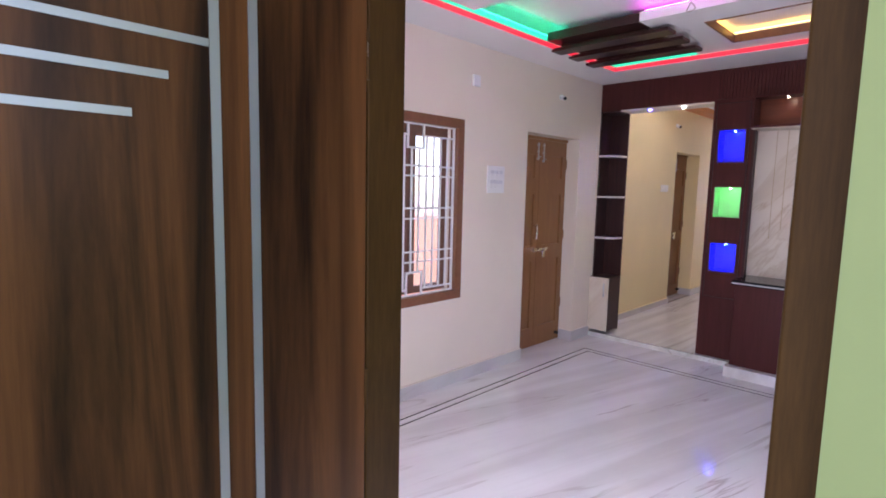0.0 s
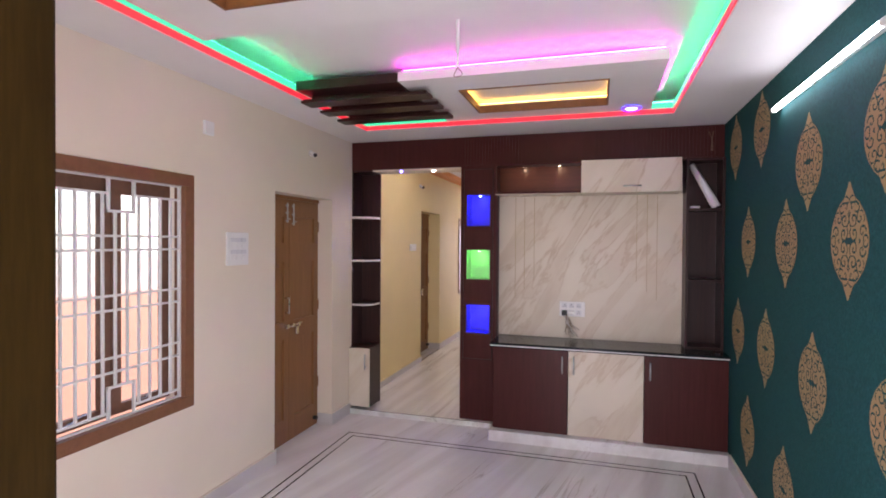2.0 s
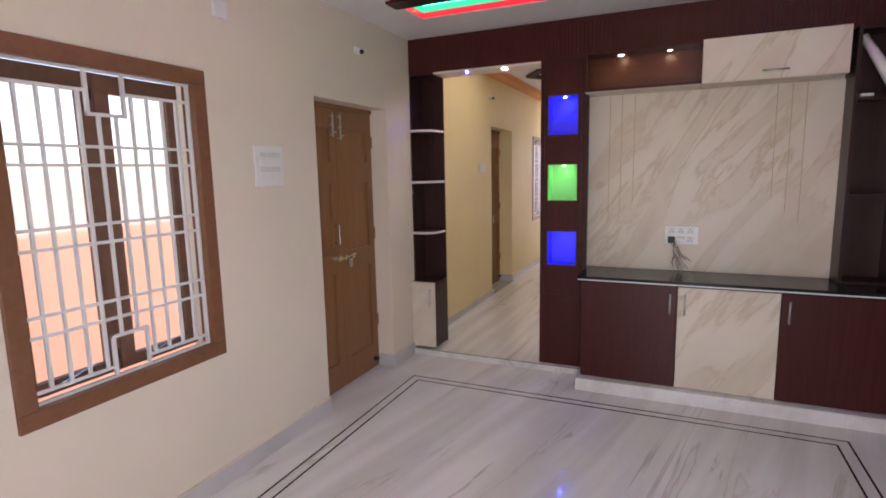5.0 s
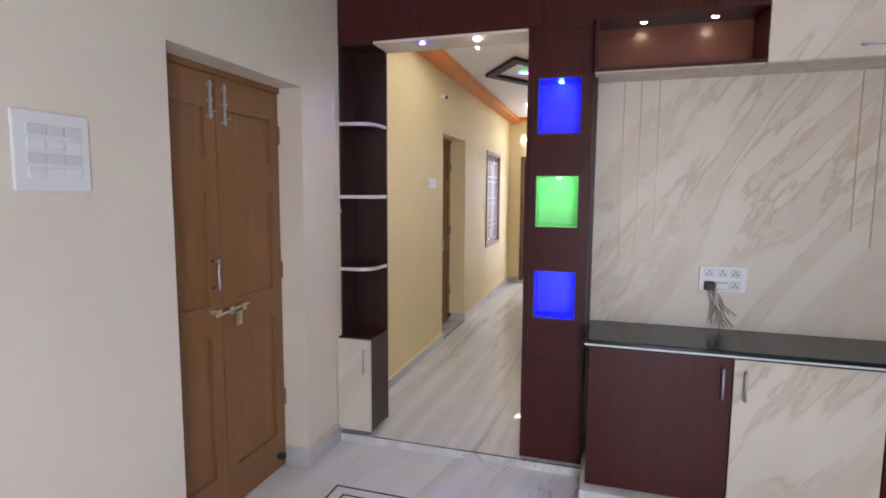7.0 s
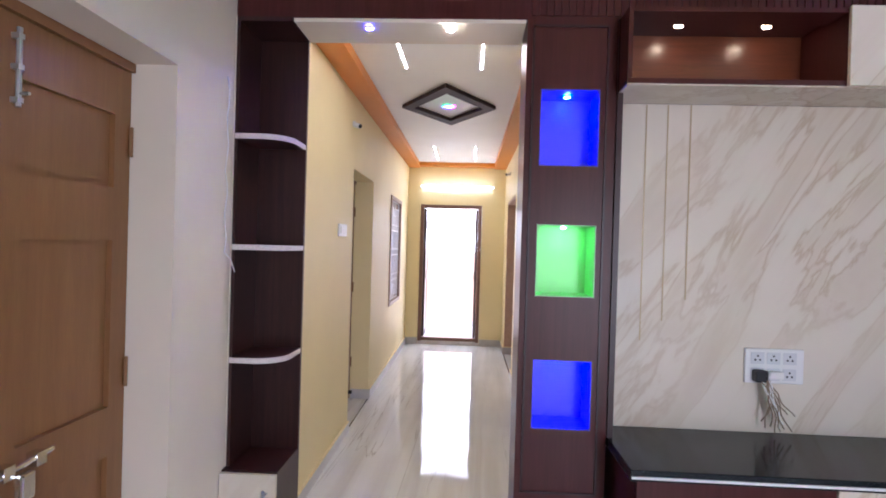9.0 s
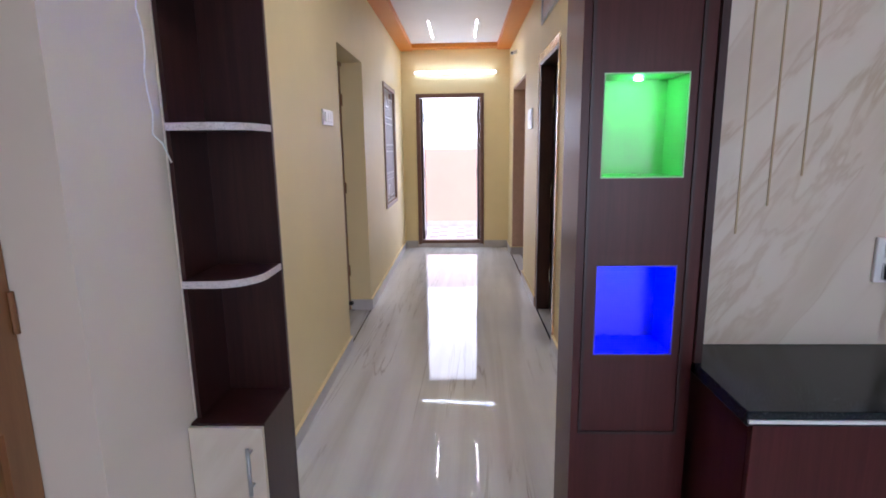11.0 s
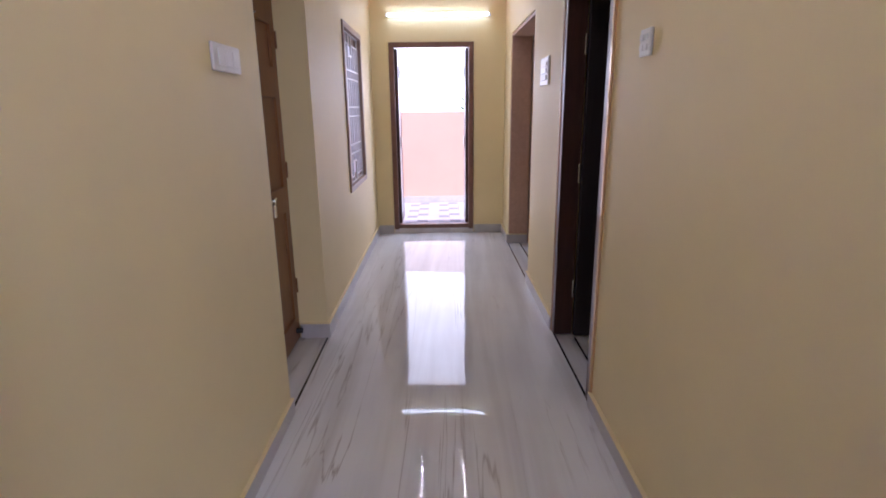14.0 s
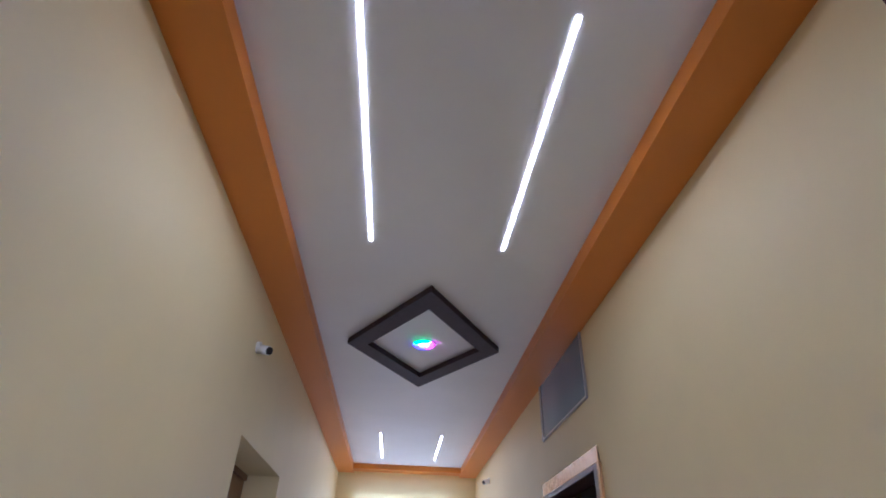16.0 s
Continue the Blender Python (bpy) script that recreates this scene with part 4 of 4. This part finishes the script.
# ---- corridor ceiling ----
PLUM = wood("plum_brown_paint", (0.056, 0.033, 0.042), (0.042, 0.025, 0.032), 0.7, (14, 14, 14))
dia = thing("ceiling_diamond", (8.573, 2.831, 2.635), "dark brown diamond frame on the corridor ceiling", "ceiling frame")
cx, cy = 8.573, 2.831
outer = [(cx - 0.615, cy), (cx, cy + 0.397), (cx + 0.615, cy), (cx, cy - 0.397)]
inner = [(cx - 0.445, cy), (cx, cy + 0.292), (cx + 0.445, cy), (cx, cy - 0.292)]
for k in range(4):
    j = (k + 1) % 4
    part("bar", prism(bmesh.new(), [outer[k], outer[j], inner[j], inner[k]], "z", 2.618, 2.649), PLUM, dia)
dd = downlight(cx, cy, 2.65, PLASTIC, RING_WHITE, "round downlight with green, blue and magenta glow inside the diamond", 0.042)
for a0, word, color in ((100, "green", (0.02, 1.0, 0.25)), (220, "magenta", (1.0, 0.03, 0.75)), (340, "blue", (0.04, 0.02, 1.0))):
    part("light_arc", ring_bm(cx, cy, 2.6375, 0.028, 0.055, radians(a0), radians(a0 + 120), 12), glow("arc_" + word, color, 3.0), dd, word + " glowing arc")
for x0, x1 in ((6.665, 7.65), (10.46, 11.36)):
    for y in (3.083, 2.577):
        t = thing("strip_light", ((x0 + x1) / 2, y, 2.65), "white linear ceiling light let into the corridor ceiling", "ceiling light", "linear lights")
        part("lens", block(x0, x1, y - 0.0055, y + 0.0055, 2.648, 2.6497), WARM_STRIP, t)
downlight(6.08, 3.03, 2.285, PLASTIC, LENS_BLUE, "small blue downlight over the passage", 0.014)
downlight(6.085, 2.72, 2.285, PLASTIC, LENS_GREENISH, "small greenish white downlight over the passage", 0.014)


# ---- switches and small wall fittings ----
def plate(name, x0, x1, z0, z1, y, face, label, rows, cols):
    """A switch plate on a wall of fixed y; face: +1 looks to +y."""
    t = thing(name, ((x0 + x1) / 2, y, (z0 + z1) / 2), label, "switch", "switches")
    a, b = y + face * 0.001, y + face * 0.012
    part("plate", block(x0, x1, min(a, b), max(a, b), z0, z1, 0.004), PLASTIC, t)
    c, d = y + face * 0.0125, y + face * 0.019
    mx, mz = (x1 - x0) * 0.14, (z1 - z0) * 0.14
    for i in range(cols):
        for j in range(rows):
            w, h = (x1 - x0 - 2 * mx) / cols, (z1 - z0 - 2 * mz) / rows
            part("switch", block(x0 + mx + i * w + 0.003, x0 + mx + (i + 1) * w - 0.003, min(c, d), max(c, d), z0 + mz + j * h + 0.006, z0 + mz + (j + 1) * h - 0.006, 0.002), PALE_PLASTIC if j % 2 else PLASTIC, t)
    return t


plate("switchboard", 4.232, 4.452, 1.452, 1.67, YL, -1, "large white switchboard on the cream wall", 4, 3)
plate("switchboard", 7.665, 7.90, 1.50, 1.588, YL, -1, "white switchboard on the yellow corridor wall", 1, 3)
plate("switchboard", 7.745, 7.84, 1.537, 1.625, YR, 1, "small white switch plate on the corridor wall", 2, 2)
plate("switchboard", 9.425, 9.695, 1.514, 1.69, YR, 1, "white switchboard between the side openings", 3, 2)

socket = thing("socket_plate", (6.17, 1.48, 1.03), "white double socket plate with plugged cables", "socket")
part("plate", block(6.156, 6.1695, 1.335, 1.555, 0.965, 1.098, 0.004), PLASTIC, socket)
for k in range(3):
    for z in (0.978, 1.04):
        y = 1.365 + k * 0.06
        hole = part("socket", block(6.1525, 6.1555, y, y + 0.05, z, z + 0.045, 0.001), PALE_PLASTIC, socket)
        if z > 1 or k == 0:
            for dy, dz in ((0.025, 0.031), (0.016, 0.016), (0.034, 0.016)):
                part("pin_hole", rod(bmesh.new(), (6.1515, y + dy, z + dz), (6.153, y + dy, z + dz), 0.004, 8), BLACK, hole)
part("plug", block(6.118, 6.152, 1.487, 1.532, 0.975, 1.02, 0.006), BLACK, socket, "black plug")
part("plug", block(6.122, 6.152, 1.425, 1.480, 0.988, 1.016, 0.006), PLASTIC, socket, "white flat plug")
cables = thing("cable_bundle", (6.13, 1.51, 0.78), "tangle of thin brown and white cables hanging from the socket", "cables")
for k in range(14):
    r = random.Random(k)
    y, s, drop = 1.49 + r.uniform(-0.015, 0.02), r.uniform(-0.03, 0.10), r.uniform(0.12, 0.21)
    pts = [(6.125 - 0.02 * math.sin(math.pi * i / 9) - 0.006 * r.random(), y - s * (i / 9) ** 1.5 + 0.006 * math.sin(i * 1.1 + k), 0.985 - drop * i / 9) for i in range(10)]
    part("cable", tube(pts, 0.0026), CABLE if k % 3 else PLASTIC, cables)

def dome_camera(x, y, z, face, label):
    t = thing("wall_camera", (x, y, z), label, "camera", "wall cameras")
    a = Vector((x, y, z))
    part("mount", rod(bmesh.new(), a, a + Vector((0, face * 0.015, 0)), 0.024, 16), PLASTIC, t)
    part("body", rod(bmesh.new(), a + Vector((0, face * 0.012, -0.006)), a + Vector((-0.02, face * 0.055, -0.02)), 0.019, 16), PLASTIC, t, "", True)
    part("lens", rod(bmesh.new(), a + Vector((-0.02, face * 0.055, -0.02)), a + Vector((-0.023, face * 0.061, -0.022)), 0.016, 16), BLACK, t, "black lens")


dome_camera(5.27, YL, 2.345, -1, "small white bullet camera on the cream wall")
dome_camera(8.06, YL, 2.36, -1, "small white bullet camera with black lens on the corridor wall")
dome_camera(10.9, YR, 2.405, 1, "small white bullet camera on the corridor wall")
jb = thing("junction_box", (4.065, YL, 2.30), "small white square junction box on the cream wall", "junction box")
part("box", block(4.025, 4.105, YL - 0.022, YL - 0.001, 2.26, 2.345, 0.005), PLASTIC, jb)

# ---- yard ----
structure("ground", block(-60, 80, -60, 80, -0.6, -0.34), GROUND, "bare ground around the house")
patio = structure("patio", block(12.001, 14.6, -1, 6, -0.34, -0.122), PATIO, "grey yard floor under patterned tiles")
structure("yard_wall_east", block(14.55, 14.75, -2, 8, -0.34, 1.328), PINK, "pink painted yard wall")
structure("yard_wall_skirting", block(14.53, 14.549, -2, 8, -0.118, -0.02), SKIRT, "grey base of the yard wall")
structure("yard_wall_north", block(1.6, 14.55, 4.9, 5.1, -0.34, 1.2), PINK, "pink painted yard wall")
structure("yard_north_floor", block(1.565, 12.0, 3.731, 4.9, -0.34, -0.03), PATIO, "grey yard floor")
# Unseen porch floor, kept dark so that little light bounces up.
structure("porch_floor", block(-3.5, 1.588, -1.5, 5.0, -0.34, ZF), GROUND, "unseen dark porch floor that limits bounced light")
# Roof and low wall added out of view to shade the entrance door.
structure("unseen_porch_roof", block(-0.6, 1.56, -1.5, 5.0, 2.8, 2.95), WHITE, "unseen porch roof that shades the entrance")
structure("unseen_porch_wall", block(-0.6, 1.56, -1.6, -1.5, -0.3, 1.5), GREEN_OUT, "unseen low porch wall that dims the lower entrance door")


structure("backdrop", block(75.0, 75.2, -70, 75, -0.6, 70), glow("hazy_sky", (1.0, 0.99, 0.97), 1.3), "pale hazy sky in the distance")

# slender shrub behind the yard wall
plant = thing("garden_plant", (15.35, 2.36, -0.34), "pale green leafy plant growing behind the pink yard wall", "plant")
part("stem", tube([(15.35 + 0.02 * math.sin(k), 2.36 + 0.025 * math.sin(0.8 * k), -0.34 + 0.28 * k) for k in range(9)], 0.012), LEAF, plant, "", True)
for k in range(64):
    r = random.Random(40 + k)
    z, a, length, droop = r.uniform(1.0, 1.9), k * 2.4, r.uniform(0.12, 0.24), r.uniform(0.1, 0.9)
    bm = bmesh.new()
    rows = []
    for i in range(6):
        s = i / 5
        out, up = 0.02 + length * s * 0.8, z + length * (0.7 * s - droop * s * s)
        w = 0.022 * math.sin(math.pi * min(1, s * 0.92 + 0.08)) + 0.002
        px, py = 15.35 + out * math.cos(a), 2.36 + out * math.sin(a)
        rows.append([bm.verts.new((px - math.sin(a) * w * q, py + math.cos(a) * w * q, up - 0.4 * w * abs(q))) for q in (-1, 0, 1)])
    for p, q in zip(rows, rows[1:]):
        for n in range(2):
            bm.faces.new((p[n], p[n + 1], q[n + 1], q[n]))
    part("leaf", bm, LEAF, plant, "", True)

# loose white wire at the corner shelf
wire = thing("loose_wire", (5.975, YL - 0.01, 1.2), "thin loose white wire hanging beside the corner shelf", "wire")
pts = [(5.962 + 0.004 * math.sin(i * 1.7), YL - 0.009 - 0.008 * abs(math.sin(i * 0.9)), 2.05 - i * 0.049) for i in range(13)] + [(5.963, YL - 0.012, 1.41), (5.965, YL - 0.035, 1.386), (5.965, YL - 0.044, 1.36), (5.965, YL - 0.052, 1.339)]
part("wire", tube(pts, 0.0022), PLASTIC, wire, "", True)

# loose wire ends at the end of the beam
stub = thing("loose_wire", (XU - 0.01, 0.36, 2.36), "short dark loose wire ends sticking out of the beam", "wire")
for dy, lean in ((0.0, 0.03), (0.012, -0.015)):
    pts = [(XU - 0.008 - 0.012 * math.sin(i * 0.5), 0.36 + dy + lean * (i / 6) ** 2, 2.36 + 0.026 * i) for i in range(7)]
    part("wire", tube(pts, 0.0022), CABLE, stub, "", True)

# small hook over the back door
part("catch", rod(bmesh.new(), (XF + 0.1, 2.86, 1.90), (XF + 0.1, 2.86, 1.985), 0.007, 8), BROWN_DARK, back)


# ---- wallpaper motifs, pieces of the teal wall ----
def motif_mesh():
    """A pointed leaf filled with mirrored scrolls."""
    bm = bmesh.new()
    w, h, nx, nz = 0.166, 0.24, 72, 110
    t = 0.0015
    scrolls = ((0.045, 0.03), (0.115, 0.035), (0.038, 0.085), (0.092, 0.09), (0.03, 0.135), (0.07, 0.135), (0.135, 0.005))

    def half(v):
        v = abs(v)
        body = w * max(0.0, 1 - (v / 0.76) ** 2) ** 0.62
        return max(body, 0.40 * w * (1 - v) / 0.42 if v > 0.58 else 0.0)

    def gold(x, z):
        v, u, q = z / h, abs(x), abs(z)
        m = half(v)
        if u > m:
            return False
        if m - u < 0.006 or abs(v) > 0.80:
            return True
        if (u / 0.028) ** 2 + (q / 0.012) ** 2 < 1:
            return False
        if 0.62 < abs(v) < 0.66 and u > 0.006:
            return False
        a, b = min(scrolls, key=lambda c: (u - c[0]) ** 2 + (q - c[1]) ** 2)
        r, turn = math.hypot(u - a, q - b), math.atan2(q - b, u - a)
        return math.sin(2 * math.pi * r / 0.026 + turn + 60 * a) < 0.45
    sx, sz = 2 * w / nx, 2 * h / nz
    for i in range(nx):
        for j in range(nz):
            x, z = -w + (i + 0.5) * sx, -h + (j + 0.5) * sz
            if gold(x, z):
                bm.faces.new([bm.verts.new((x + a * sx / 2, t, z + b * sz / 2)) for a, b in ((-1, -1), (-1, 1), (1, 1), (1, -1))])
    bmesh.ops.remove_doubles(bm, verts=bm.verts, dist=1e-5)
    rim = bmesh.ops.extrude_face_region(bm, geom=list(bm.faces))
    bmesh.ops.translate(bm, verts=[v for v in rim["geom"] if isinstance(v, bmesh.types.BMVert)], vec=(0, -0.001, 0))
    bmesh.ops.recalc_face_normals(bm, faces=bm.faces)
    me = bpy.data.meshes.new("motif")
    bm.to_mesh(me)
    bm.free()
    me.materials.append(GOLD)
    return me


motif_data = motif_mesh()
for x, z in ((5.68, 2.32), (5.04, 2.32), (4.27, 2.01), (3.55, 2.03), (5.31, 1.63), (4.57, 1.62), (3.83, 1.63), (3.09, 1.63), (5.55, 1.0), (4.90, 1.0), (4.185, 0.975), (3.47, 0.99), (2.74, 0.99), (5.27, 0.38), (4.557, 0.31), (3.8, 0.33), (3.05, 0.33), (2.35, 1.63), (2.8, 2.1)):
    mo = new("motif", motif_data)
    mo.location = (x, YG, z)
    mo.parent = wall_south

# ---- yard tiles ----
tile_mats = [PATIO, material("patio_tile_dark", (0.20, 0.20, 0.22), 0.5)]
shared = []
for m in tile_mats:
    bm = block(-0.072, 0.072, -0.072, 0.072, -0.01, 0.0, 0.002)
    me = bpy.data.meshes.new("tile")
    bm.to_mesh(me)
    bm.free()
    me.materials.append(m)
    shared.append(me)
for i in range(16):
    for j in range(16):
        tile = new("tile", shared[1 if (i * 7 + j * 5 + i * j) % 3 == 0 else 0])
        tile.location = (12.12 + i * 0.15, 1.72 + j * 0.15, -0.11)
        tile.parent = patio
